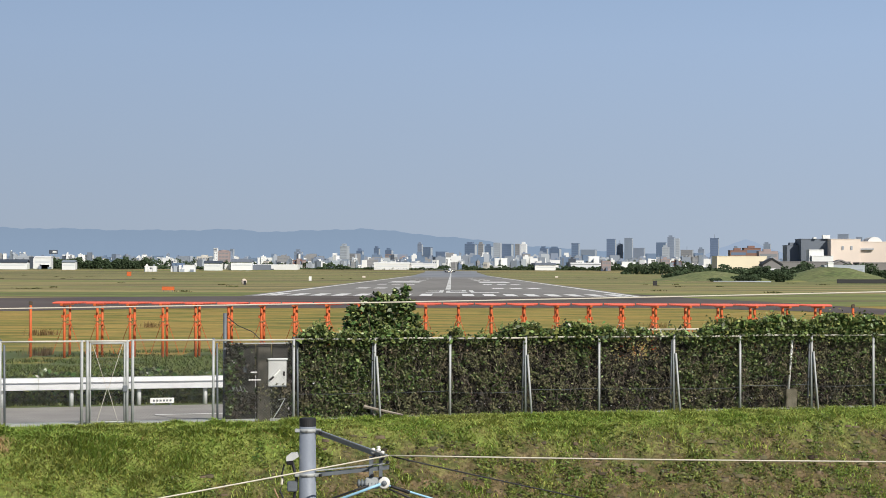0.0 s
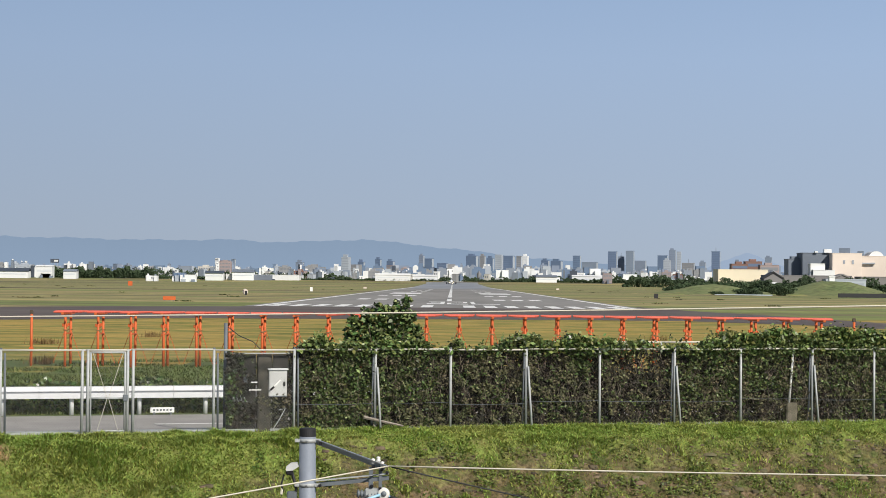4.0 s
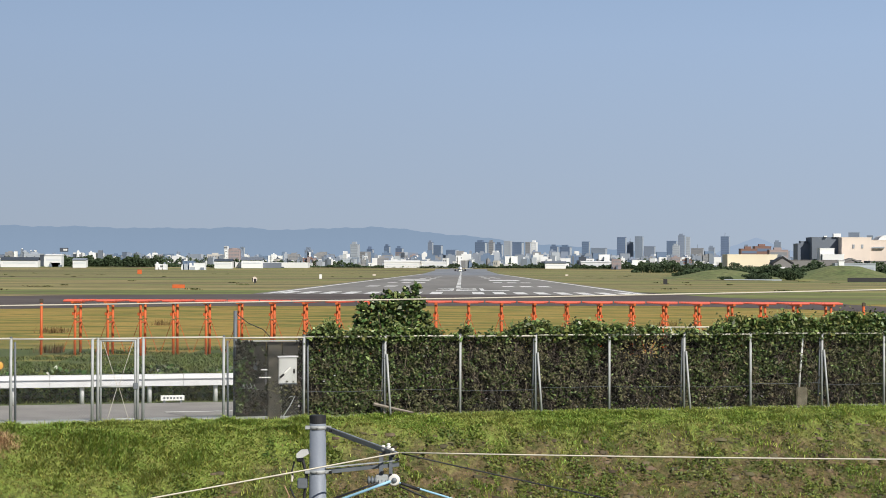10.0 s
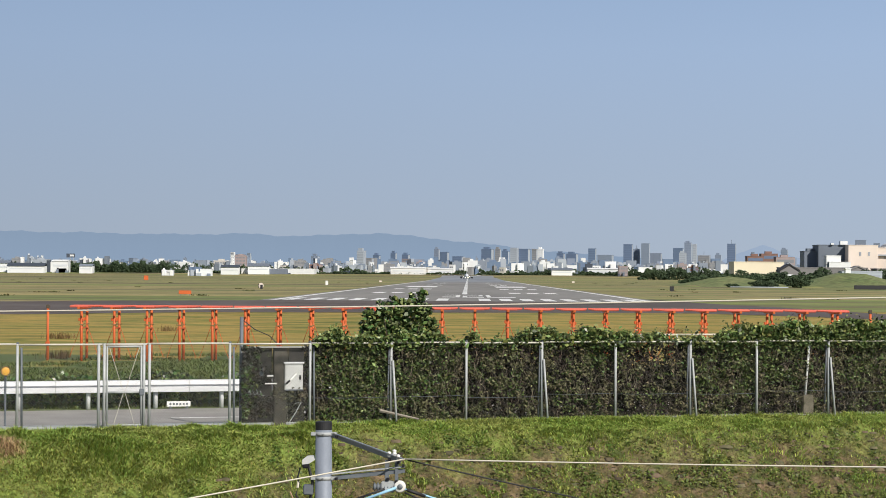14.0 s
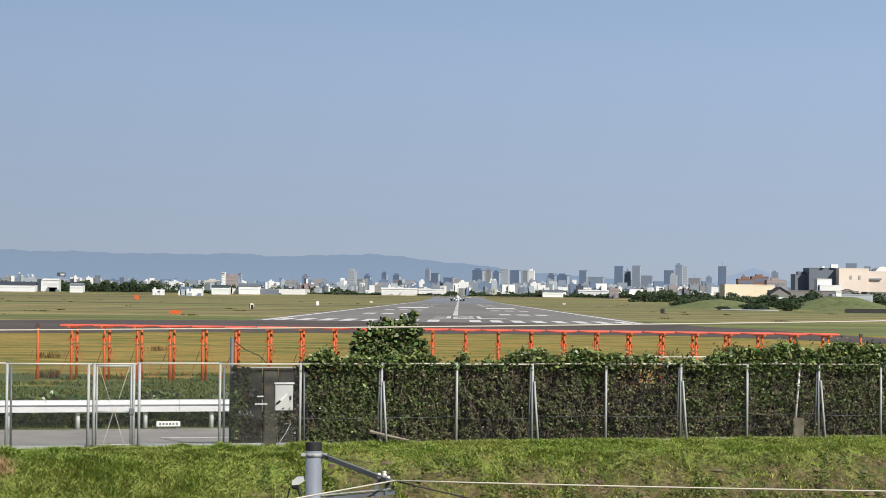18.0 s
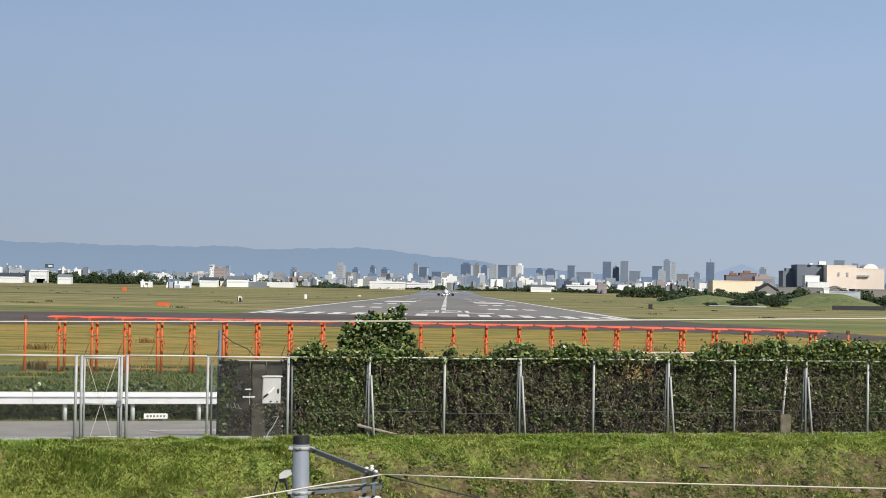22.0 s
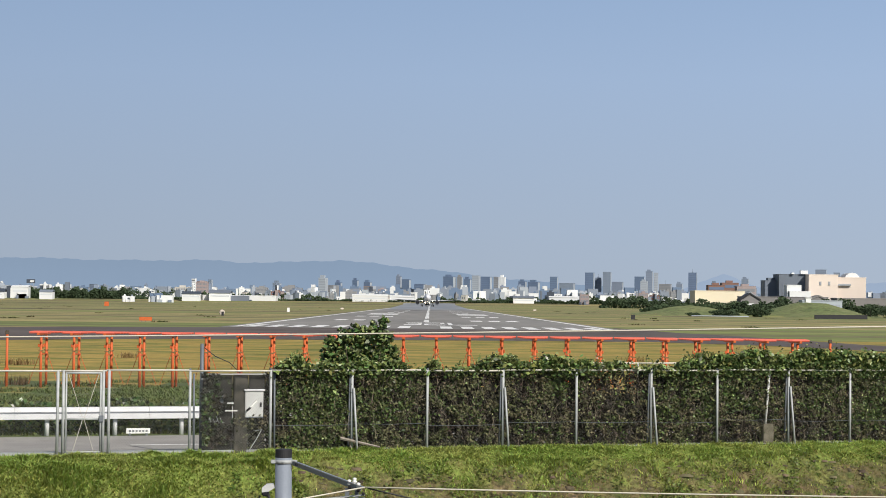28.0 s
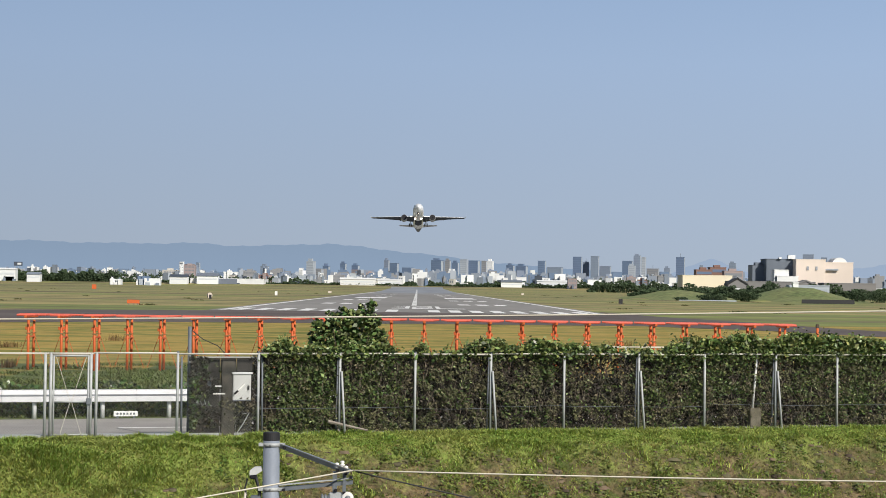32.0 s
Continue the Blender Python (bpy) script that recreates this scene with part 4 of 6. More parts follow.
def vigour(s, z):
    """How green the growth is: a lush first bay, swags that hang from the rail, withered bays low down."""
    swag = sum(a * np.exp(-((s - c) / w) ** 2) * smooth(b, b + 0.9, z) for c, w, a, b in ((-3.0, 0.9, 0.95, -0.3), (-1.2, 0.9, 0.45, 0.2), (1.2, 0.6, 0.35, 1.0), (3.9, 0.45, 0.8, 0.9), (5.2, 0.7, 0.3, 0.9), (7.3, 0.7, 0.6, 0.3), (8.5, 0.5, 0.75, 0.2), (9.6, 0.8, 0.5, 0.4), (11.9, 0.5, 0.45, 0.5), (13.4, 0.8, 0.75, 0.0), (15.5, 1.5, 0.5, 0.3)))
    return swag + 0.75 * smooth(1.75, 2.2, z) * smooth(4.5, 9, s) + 0.45 * smooth(1.9, 2.3, z)


def vines():
    n = 150000
    s = RNG.uniform(-4.35, 19, n)
    zz = RNG.uniform(0.02, 1, n) * crest(s)
    d = RNG.uniform(np.where(zz > 1.95, -0.10, 0.03), np.where(zz > 2.1, 0.5, 0.7), n)
    x, y = xy(s, d)
    c = np.stack([x, y, zz], 1)
    clump = lump(s, zz, 0.30) + 0.7 * lump(s + 5, zz + 2, 0.13)
    lush = vigour(s, zz)
    sparse = thin(s, zz)
    green = (clump + 1.6 * lush > 0.34) & (RNG.uniform(0, 1, n) < 0.3 + 0.6 * lush) & sparse
    front = green & (d < 0.38)
    v, f = leaves(c[front], 0.098, up=0.5, spread=0.85)
    cloud("vine_leaves", v, f, "leaf", "green climbing vine leaves covering the chain-link fence", "vine")
    # leaves farther in get darker colours, as shade painted by depth
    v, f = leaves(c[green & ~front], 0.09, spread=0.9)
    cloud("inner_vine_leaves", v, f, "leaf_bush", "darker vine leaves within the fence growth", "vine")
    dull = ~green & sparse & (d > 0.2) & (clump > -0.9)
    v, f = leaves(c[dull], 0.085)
    cloud("dull_vine_leaves", v, f, "leaf_shade_dark", "near-black vine leaves inside the growth, shade put into their colour", "vine")
    # broad leaves heaped along the crest and in the swags, sunlight put into their colour
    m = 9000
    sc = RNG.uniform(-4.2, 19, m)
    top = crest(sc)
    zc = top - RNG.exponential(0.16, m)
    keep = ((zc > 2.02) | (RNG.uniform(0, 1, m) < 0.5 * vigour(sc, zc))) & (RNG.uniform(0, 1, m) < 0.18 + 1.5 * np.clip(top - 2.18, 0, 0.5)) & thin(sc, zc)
    sc, zc = sc[keep], zc[keep]
    x, y = xy(sc, RNG.uniform(-0.14, 0.45, len(sc)))
    v, f = leaves(np.stack([x, y, zc], 1), 0.145, up=0.6, spread=0.9)
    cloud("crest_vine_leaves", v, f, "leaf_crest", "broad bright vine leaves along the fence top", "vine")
    # scattered pale leaves that put sun glints into the vine's colour
    m = 2600
    sp, zp = RNG.uniform(-4.2, 19, m), RNG.uniform(0.1, 1, m) * 2.35
    keep = (RNG.uniform(0, 1, m) < 0.10 + 0.4 * vigour(sp, zp)) & (zp < crest(sp)) & thin(sp, zp)
    x, y = xy(sp[keep], RNG.uniform(-0.06, 0.12, keep.sum()))
    v, f = leaves(np.stack([x, y, zp[keep]], 1), 0.075, up=0.5, spread=0.6)
    cloud("pale_vine_leaves", v, f, "leaf_glint", "pale leaves scattered over the vines", "vine")
    # a dense back layer whose dark leaf colour stands in for deep shade
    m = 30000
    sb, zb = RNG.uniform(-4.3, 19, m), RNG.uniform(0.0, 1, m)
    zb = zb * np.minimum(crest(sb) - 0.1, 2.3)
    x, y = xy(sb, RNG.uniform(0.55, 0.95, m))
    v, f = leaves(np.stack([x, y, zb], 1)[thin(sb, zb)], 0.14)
    cloud("back_vine_leaves", v, f, "leaf_shade_dark", "dense shaded growth at the back of the fence", "vine")
    # small withered leaves hanging in the lower growth
    m = 62000
    so, do = RNG.uniform(-4.3, 19, m), RNG.uniform(0.02, 0.26, m)
    zo = RNG.uniform(0.0, 2.0, m)
    keep = lump(so + 31, zo, 0.25) + 0.9 * lump(so, zo + 17, 0.09) > 0.28
    keep &= thin(so, zo)
    x, y = xy(so[keep], do[keep])
    v, f = leaves(np.stack([x, y, zo[keep]], 1), 0.078, up=0.4, spread=0.9)
    cloud("withered_vine_leaves", v, f, "leaf_olive", "small olive and withered leaves among the stems", "vine")
    # winding dry stems: each a bent chain of short lengths
    m, k = 2400, 4
    s, d, z = RNG.uniform(-4.3, 19, m), RNG.uniform(0.02, 0.35, m), RNG.uniform(0.0, 1.9, m) ** 1.0
    ang = RNG.normal(math.pi / 2, 0.8, m)
    width = RNG.uniform(0.0025, 0.006, m)
    x, y = xy(s, d)
    rows = []
    for j in range(k + 1):
        rows.append(np.stack([x - np.sin(ang) * width, y, np.clip(z, 0.01, 2.15), x + np.sin(ang) * width, y, np.clip(z + 0.3 * width, 0.01, 2.16)], 1))
        ang = ang + RNG.normal(0, 0.55, m)
        x, z, y = x + np.cos(ang) * 0.10, z + np.sin(ang) * 0.10, y + RNG.normal(0, 0.015, m)
    v = np.stack(rows, 1).reshape(-1, 3)
    base = (np.arange(m)[:, None] * (k + 1) + np.arange(k)[None]).ravel() * 2
    f = np.stack([base, base + 1, base + 3, base + 2], 1)
    cloud("vine_stems", v, f, "twig", "tangle of pale dry vine stems in the fence", "vine")
    # shoots that stand above the rail
    m = 260
    s = RNG.uniform(-4.3, 19, m)
    x, y = xy(s, RNG.uniform(0, 0.5, m))
    base = np.stack([x, y, crest(s) - 0.1], 1)
    tall = RNG.uniform(0.08, 0.24, m) + 0.16 * RNG.uniform(0, 1, m) ** 6
    pts = []
    for k in range(5):
        pts.append(base + np.stack([RNG.normal(0, 0.05, m), RNG.normal(0, 0.05, m), tall * (k + 1) / 5], 1))
    v, f = leaves(np.concatenate(pts), 0.11)
    cloud("vine_shoots", v, f, "leaf_crest", "young green vine shoots above the fence rail", "vine")


vines()


def bush():
    b = thing("bush", "dense dark green leafy bush rising above the fence", "bush", None)
    x0, y0 = xy(-1.65, 0.95)
    for k in range(9):
        a = 2 * math.pi * k / 9
        tip = (x0 + 0.75 * math.cos(a), y0 + 0.5 * math.sin(a), 2.4 + 0.5 * random.random())
        part("stem", tube([(x0 + 0.05 * math.cos(a), y0, 0), (x0 + 0.3 * math.cos(a), y0 + 0.2 * math.sin(a), 1.3), tip], 0.03, 6, taper=0.008), "bark", b)
    n = 3000
    lobes = np.array([(-0.62, 0, 2.62, 0.40), (-0.15, 0, 2.75, 0.45), (0.30, 0, 2.80, 0.45), (0.52, 0, 3.12, 0.22), (0.62, 0, 3.42, 0.14), (0.34, 0, 3.36, 0.10), (-0.9, 0, 2.4, 0.18), (0.72, 0, 2.5, 0.35), (0.1, 0, 2.1, 0.6), (-0.42, 0, 3.05, 0.22), (-0.85, 0, 2.95, 0.13), (0.05, 0, 3.18, 0.16), (0.78, 0, 3.0, 0.16), (-0.15, 0, 3.32, 0.08)])
    w = lobes[:, 3] ** 2
    pick = RNG.choice(len(lobes), n, p=w / w.sum())
    u = RNG.normal(size=(n, 3))
    u /= np.linalg.norm(u, axis=1)[:, None]
    c = np.array([x0, y0, 0]) + lobes[pick, :3] + u * lobes[pick, 3][:, None] * (RNG.uniform(0.3, 1.15, n) ** 0.6)[:, None] * np.array([1, 0.8, 1])
    v, f = leaves(c, 0.16, spread=0.9)
    cloud("crown", v, f, "leaf_bush", "", "", b, "")
    # a few pale leaves paint bright sun spots on the crown
    lit = (RNG.uniform(0, 1, n) < 0.11) & (c[:, 2] > 2.2)
    v, f = leaves(c[lit] + np.array([0.02, -0.06, 0.03]), 0.12, up=0.6, spread=0.6)
    cloud("pale_leaves", v, f, "leaf_glint", "pale leaves put in as sunlit spots", "", b, "")


bush()


# ---- grass of the bank ----
def bank_grass():
    n = 420000
    s = RNG.uniform(-17.5, 19, n)
    d = RNG.uniform(-6.6, 0.1, n)
    patch = lump(s, d, 0.8) + 0.7 * lump(s + 3, d, 0.3)
    edge = 0.45 * lump(s, s * 0 + 5, 2.5) - 1.5 * smooth(-4, -8, s) + 0.25 * smooth(2, 9, s)
    top = smooth(-3.0 + edge, -1.5 + edge, d)
    keep = RNG.uniform(0, 1, n) < np.clip(top * (0.62 + 0.2 * smooth(-4, -7, s)) + np.where(patch > 0.25, 0.5 - 0.3 * smooth(-1, 2, s), 0.04), 0, 1)
    s, d, top = s[keep], d[keep], top[keep]
    x, y = xy(s, d)
    base = np.stack([x, y, ground_z(x, y) - 0.01], 1)
    tuft = np.clip(0.75 + 0.9 * lump(s + 11, d, 0.5), 0.4, 1.7)
    low = 1 - 0.75 * smooth(-0.9, -0.1, d) * smooth(-4.2, -5.2, s)
    v, f = blades(base, (0.10 + 0.015 * smooth(-3, -6, s)) * tuft * low, 0.032, 2.2)
    cloud("bank_grass", v, f, "blade", "rough green grass on the embankment before the fence", "grass")
    n = 26000
    s, d = RNG.uniform(-17.5, 19, n), RNG.uniform(-6.6, -1.9, n)
    x, y = xy(s, d)
    v, f = blades(np.stack([x, y, ground_z(x, y) - 0.01], 1), 0.07, 0.02, 1.8)
    cloud("dry_bank_grass", v, f, "blade_dry", "thin dry grass on the earth slope", "grass")
    # weeds with broad leaves
    n = 90000
    s, d = RNG.uniform(-17.5, 19, n), RNG.uniform(-6.6, -0.4, n)
    keep = lump(s + 2, d, 0.45) + 0.6 * lump(s, d + 4, 0.2) + 0.25 * smooth(-2, -4, d) - 0.9 * smooth(-2.6, -1.6, d) - 0.5 * smooth(-3, -6, s) * smooth(-4.6, -3.6, d) > 0.42
    s, d = s[keep], d[keep]
    x, y = xy(s, d)
    v, f = leaves(np.stack([x, y, ground_z(x, y) + RNG.uniform(0.0, 0.17, len(s))], 1), 0.085, up=1.2)
    cloud("bank_weeds", v, f, "weed", "low broad-leaved weeds on the embankment", "weeds")
    # a strip along the fence foot
    n = 15000
    s = RNG.uniform(-17.5, 19, n)
    d = RNG.normal(-0.10, 0.14, n)
    keep = (s > -4.4) | (RNG.uniform(0, 1, n) < np.where(np.abs(s + 8.9) < 0.6, 0.9, 0.2))
    s, d = s[keep], d[keep]
    x, y = xy(s, d)
    v, f = blades(np.stack([x, y, ground_z(x, y) - 0.01], 1), np.where(s > -4.4, 0.11, 0.10) * (0.7 + 0.6 * RNG.uniform(0, 1, len(s))), 0.02, 0.7)
    cloud("fence_foot_grass", v, f, "blade", "longer grass along the foot of the fence", "grass")
    # stones and clods
    m = 3600
    s, d = RNG.uniform(-9, 21, m), -2.3 - 4.4 * RNG.uniform(0, 1, m) ** 0.9
    keep = lump(s + 9, d, 0.7) + 0.5 * lump(s, d, 0.3) - 0.9 * smooth(-4, -7, s) > -0.15
    s, d = s[keep], d[keep]
    m = len(s)
    x, y = xy(s, d)
    vs, fs = [], []
    zz = ground_z(x, y)
    ring = [(math.cos(2 * math.pi * q / 6), math.sin(2 * math.pi * q / 6)) for q in range(6)]
    for k in range(m):
        r = RNG.uniform(0.015, 0.045) + 0.08 * RNG.uniform(0, 1) ** 7
        o = len(vs)
        wide = RNG.uniform(1.0, 2.0)
        for lift, shrink in ((-0.3, 1.0), (0.45, 0.8)):
            for cx, cy in ring:
                vs.append((x[k] + cx * r * wide * shrink * RNG.uniform(0.55, 1.3), y[k] + cy * r * shrink * RNG.uniform(0.55, 1.3), zz[k] + lift * r * RNG.uniform(0.8, 1.3)))
        for q in range(6):
            a, b = o + q, o + (q + 1) % 6
            fs += [(a, b, b + 6), (a, b + 6, a + 6)]
        fs += [(o + 6, o + 7, o + 8), (o + 6, o + 8, o + 9), (o + 6, o + 9, o + 10), (o + 6, o + 10, o + 11)]
    cloud("clods", vs, fs, "clod", "crumbled earth clods and stones on the bare slope", "earth")
    # a heap of cut straw
    n = 900
    s, d = RNG.normal(-12.2, 0.22, n), RNG.normal(-2.35, 0.16, n)
    x, y = xy(s, d)
    z = ground_z(x, y) + 0.16 * np.exp(-((s + 12.2) / 0.3) ** 2) * RNG.uniform(0, 1, n)
    v, f = blades(np.stack([x, y, z], 1), 0.10, 0.014, 2.5)
    cloud("straw_heap", v, f, "straw", "small heap of cut orange straw on grass", "straw")


bank_grass()


def field_grass():
    n = 100000
    s, d = RNG.uniform(-26, 14, n), 9.3 + 34 * RNG.uniform(0, 1, n) ** 1.3
    x, y = xy(s, d)
    keep = lump(s, d, 2.0) + 1.4 * smooth(42 - 0.6 * np.clip(x + 8, 0, 25), 12, d) > 0.30
    v, f = blades(np.stack([x, y, ground_z(x, y) - 0.02], 1)[keep], 0.16, 0.05, 1.4)
    cloud("verge_grass", v, f, "blade_dull", "green weeds between the road and antennas", "grass")
    n = 7000
    s, d = RNG.uniform(-24, 6, n), 9.4 + RNG.exponential(0.8, n)
    x, y = xy(s, d)
    v, f = leaves(np.stack([x, y, RNG.uniform(0.02, 0.62, n)], 1), 0.15, up=0.8)
    cloud("verge_weeds", v, f, "leaf_crest", "broad-leaved weeds behind the guard rail", "weeds")
    n = 11000
    s, d = RNG.uniform(-26, 6, n), RNG.uniform(9.3, 10.3, n)
    x, y = xy(s, d)
    v, f = leaves(np.stack([x, y, RNG.uniform(0.0, 0.85, n) + 0.12 * lump(s, d * 0, 0.7)], 1), 0.16, up=0.3, spread=0.9)
    cloud("rail_thicket", v, f, "leaf_bush", "dark thicket of creeper behind the guard rail", "thicket")
    # rusty dock stems standing in groups
    cs = []
    for gx, gy, hw, m in ((-24.5, 112, 1.2, 60), (-18.9, 86, 0.6, 50), (-20.5, 128, 0.8, 40), (14.5, 132, 1.0, 30)):
        m *= 3
        stem = RNG.normal(0, hw * 0.5, 26)[RNG.integers(0, 26, m)]
        cs.append(np.stack([gx + stem + RNG.normal(0, 0.05, m), gy + RNG.normal(0, 0.5, m), RNG.uniform(0, 0.6, m)], 1))
    v, f = blades(np.concatenate(cs) * np.array([1, 1, 0.0]), 0.42, 0.03, 0.6)
    cloud("dock_weeds", v, f, "rust_weed", "rust-brown seeding weeds standing in the field", "weeds")
    # dark clumps out on the mown field
    cs = []
    for k in range(60):
        gy = 320 + 1100 * RNG.uniform(0, 1) ** 1.6
        gx = RNG.uniform(-0.27, 0.27) * gy
        if abs(gx - RX) < 36:
            continue
        m = int(RNG.integers(14, 40))
        w = RNG.uniform(0.4, 1.0)
        cs.append(np.stack([gx + RNG.normal(0, w, m), gy + RNG.normal(0, 0.6, m), rise(gy) + RNG.uniform(0, 0.16, m)], 1))
    v, f = leaves(np.concatenate(cs), 0.5, up=1.2)
    cloud("field_clumps", v, f, "clump", "low dark weed clumps scattered over the field", "weeds")


field_grass()


# ---- utility pole and wires ----
def catenary(a, b, sag, n=14):
    a, b = Vector(a), Vector(b)
    return [a.lerp(b, k / n) - Vector((0, 0, 4 * sag * (k / n) * (1 - k / n))) for k in range(n + 1)]


def utility_pole():
    p = thing("utility_pole", "grey steel utility pole with black cap and side arm", "utility pole", pose(-1.72, 22.4, 0))
    part("shaft", tube([(0.02, 0, -3.3), (0, 0, 2.10)], 0.13, 24, taper=0.098), "pole", p, smooth=True)
    part("cap", lathe([(2.08, 0.1), (2.17, 0.1), (2.18, 0.09)], "z", 24), "black", p, "black plastic cap")
    for z in (2.03, 1.50):
        part("band", lathe([(z - 0.022, 0.108), (z + 0.022, 0.108)], "z", 24), "galv", p, smooth=True)
        part("lug", boxes((-0.15, -0.09, -0.06, 0.03, z - 0.02, z + 0.02), bevel=0.004), "galv", p)
        part("lug", boxes((0.09, 0.16, -0.06, 0.03, z - 0.02, z + 0.02), bevel=0.004), "galv", p)
        part("bolt", lathe([(-0.118, 0.010), (-0.10, 0.010)], "y", 8, at=(0, 0, z)), "metal", p)
    # sloping stay of the arm, lower arm and hanger
    part("arm", prism([(0.12, 2.045), (0.12, 2.01), (0.94, 1.71), (0.96, 1.74)], -0.05, -0.01, "y"), "galv", p)
    part("arm", prism([(0.10, 2.045), (0.10, 1.985), (0.92, 1.68), (0.94, 1.72)], 0.02, 0.06, "y"), "galv", p)
    part("arm_lip", prism([(0.12, 2.048), (0.12, 2.038), (0.955, 1.735), (0.96, 1.745)], -0.085, -0.01, "y"), "metal", p)
    part("lower_arm", prism([(0.10, 1.52), (0.10, 1.475), (0.98, 1.57), (0.98, 1.612)], -0.03, 0.05, "y"), "galv_dark", p)
    part("hanger", boxes((0.74, 0.79, -0.05, 0.05, 1.38, 1.72), (0.86, 0.90, -0.05, 0.05, 1.46, 1.74)), "galv_dark", p)
    part("bracket", boxes((0.70, 0.86, -0.07, 0.05, 1.34, 1.47), bevel=0.01), "galv", p)
    for q in ((0.79, -0.04, 1.80), (0.90, -0.04, 1.765), (0.85, 0.05, 1.815)):
        part("pin_insulator", lathe([(-0.045, 0.012), (-0.03, 0.028), (-0.012, 0.03), (-0.006, 0.014), (0.006, 0.026), (0.02, 0.024), (0.028, 0.008)], "z", 14, at=q), "porcelain", p, "white porcelain insulator", smooth=True)
    disc = [(-0.30 + 0.04 * k + e, r) for k in range(7) for e, r in ((0, 0.03), (0.012, 0.052), (0.022, 0.052), (0.034, 0.03))]
    part("strain_insulator", lathe(disc, "x", 16, at=(0.90, -0.02, 1.40)), "galv_dark", p, "ribbed grey strain insulator", smooth=True)
    part("end_bell", lathe([(-0.035, 0.052), (-0.03, 0.066), (0.0, 0.076), (0.03, 0.07), (0.05, 0.045)], "y", 20, at=(0.92, -0.06, 1.41)), "porcelain", p, "white porcelain bell", smooth=True)
    part("bell_pin", lathe([(-0.06, 0.012), (-0.05, 0.03), (-0.034, 0.034)], "y", 12, at=(0.925, -0.06, 1.41)), "galv_dark", p)
    lamp_part = part("lamp_head", prism([(-0.25, 1.72), (-0.20, 1.76), (-0.12, 1.77), (-0.10, 1.72), (-0.17, 1.675), (-0.25, 1.665)], -0.07, 0.05, "y"), "box_white", p, "small pale lamp head")
    part("lamp_glass", boxes((-0.25, -0.17, -0.06, 0.04, 1.62, 1.675), bevel=0.01), "plane_dark", lamp_part)
    for pts, r, m in (([(-0.28, 0, 1.62), (-0.31, 0, 1.50), (-0.29, 0.02, 1.42), (-0.33, 0, 1.30), (-0.24, 0, 1.12)], 0.012, "black"), ([(-0.18, 0, 1.64), (-0.13, 0, 1.45), (-0.16, 0, 1.20), (-0.10, 0, 0.9)], 0.02, "black"), ([(-0.30, 0.02, 1.46), (-0.31, 0.0, 1.38)], 0.016, "cable_white"), ([(-0.40, 0, 1.33), (-0.34, 0, 1.20), (-0.38, 0, 1.05), (-0.30, 0, 0.9)], 0.010, "straw")):
        part("drop_cable", tube(pts, r, 6), m, p)
    for q in ((0.80, -0.06, 1.735), (0.90, -0.06, 1.70), (0.96, -0.05, 1.66), (0.78, -0.06, 1.50), (0.88, -0.06, 1.47), (0.16, -0.07, 1.50), (0.16, -0.07, 2.00)):
        part("clamp_bolt", boxes((q[0] - 0.018, q[0] + 0.018, q[1] - 0.03, q[1] + 0.01, q[2] - 0.016, q[2] + 0.016), bevel=0.004), "plane_dark", p)
    part("lower_arm_lip", prism([(0.10, 1.555), (0.10, 1.545), (0.98, 1.64), (0.98, 1.65)], -0.06, 0.02, "y"), "galv", p)
    part("lamp_box", boxes((-0.24, -0.12, -0.06, 0.06, 1.30, 1.42), bevel=0.01), "galv_dark", p)


utility_pole()


def wire(name, label, pts, r, m):
    tagged(mesh_ob(name, tube(pts, r, 6), m, True), label, "cable")


TIP = (-0.74, 22.28, 1.745)
wire("overhead_cable", "pale thin cable crossing above the fence", catenary((-16, 21.4, 3.36), (16, 20.6, 4.10), 0.12, 24), 0.0095, "cable_white")
wire("messenger_cable", "pale cable running from the arm along the bank", catenary(TIP, (18, 22.6, 1.80), 0.09, 20), 0.0095, "cable_white")
wire("messenger_cable", "pale cable sloping down from the arm", catenary(TIP, (-9.2, 16.0, 0.80), 0.03, 16), 0.0095, "cable_white")
wire("black_cable", "thin black cable sloping down from the arm", catenary((-0.70, 22.3, 1.73), (4.6, 24.6, 0.42), 0.03, 12), 0.010, "black")
wire("blue_cable", "pale blue insulated cable at the insulator", catenary((-0.84, 22.30, 1.40), (-3.2, 22.6, 0.55), 0.02, 10), 0.018, "cable_blue")
wire("black_cable", "black cable beside the blue one", catenary((-0.98, 22.32, 1.385), (-3.2, 22.7, 0.60), 0.02, 10), 0.014, "black")
wire("blue_cable", "pale blue cable sloping down from the insulator", catenary((-0.74, 22.34, 1.38), (3.2, 24.2, 0.15), 0.05, 12), 0.014, "cable_blue")
wire("black_cable", "black cable sloping down from the insulator", catenary((-0.74, 22.34, 1.34), (2.6, 23.6, -0.1), 0.04, 12), 0.012, "black")
wire("cable_sleeve", "black sleeve on the cable by the insulator", [(-0.72, 22.34, 1.375), (-0.50, 22.44, 1.285)], 0.022, "black")

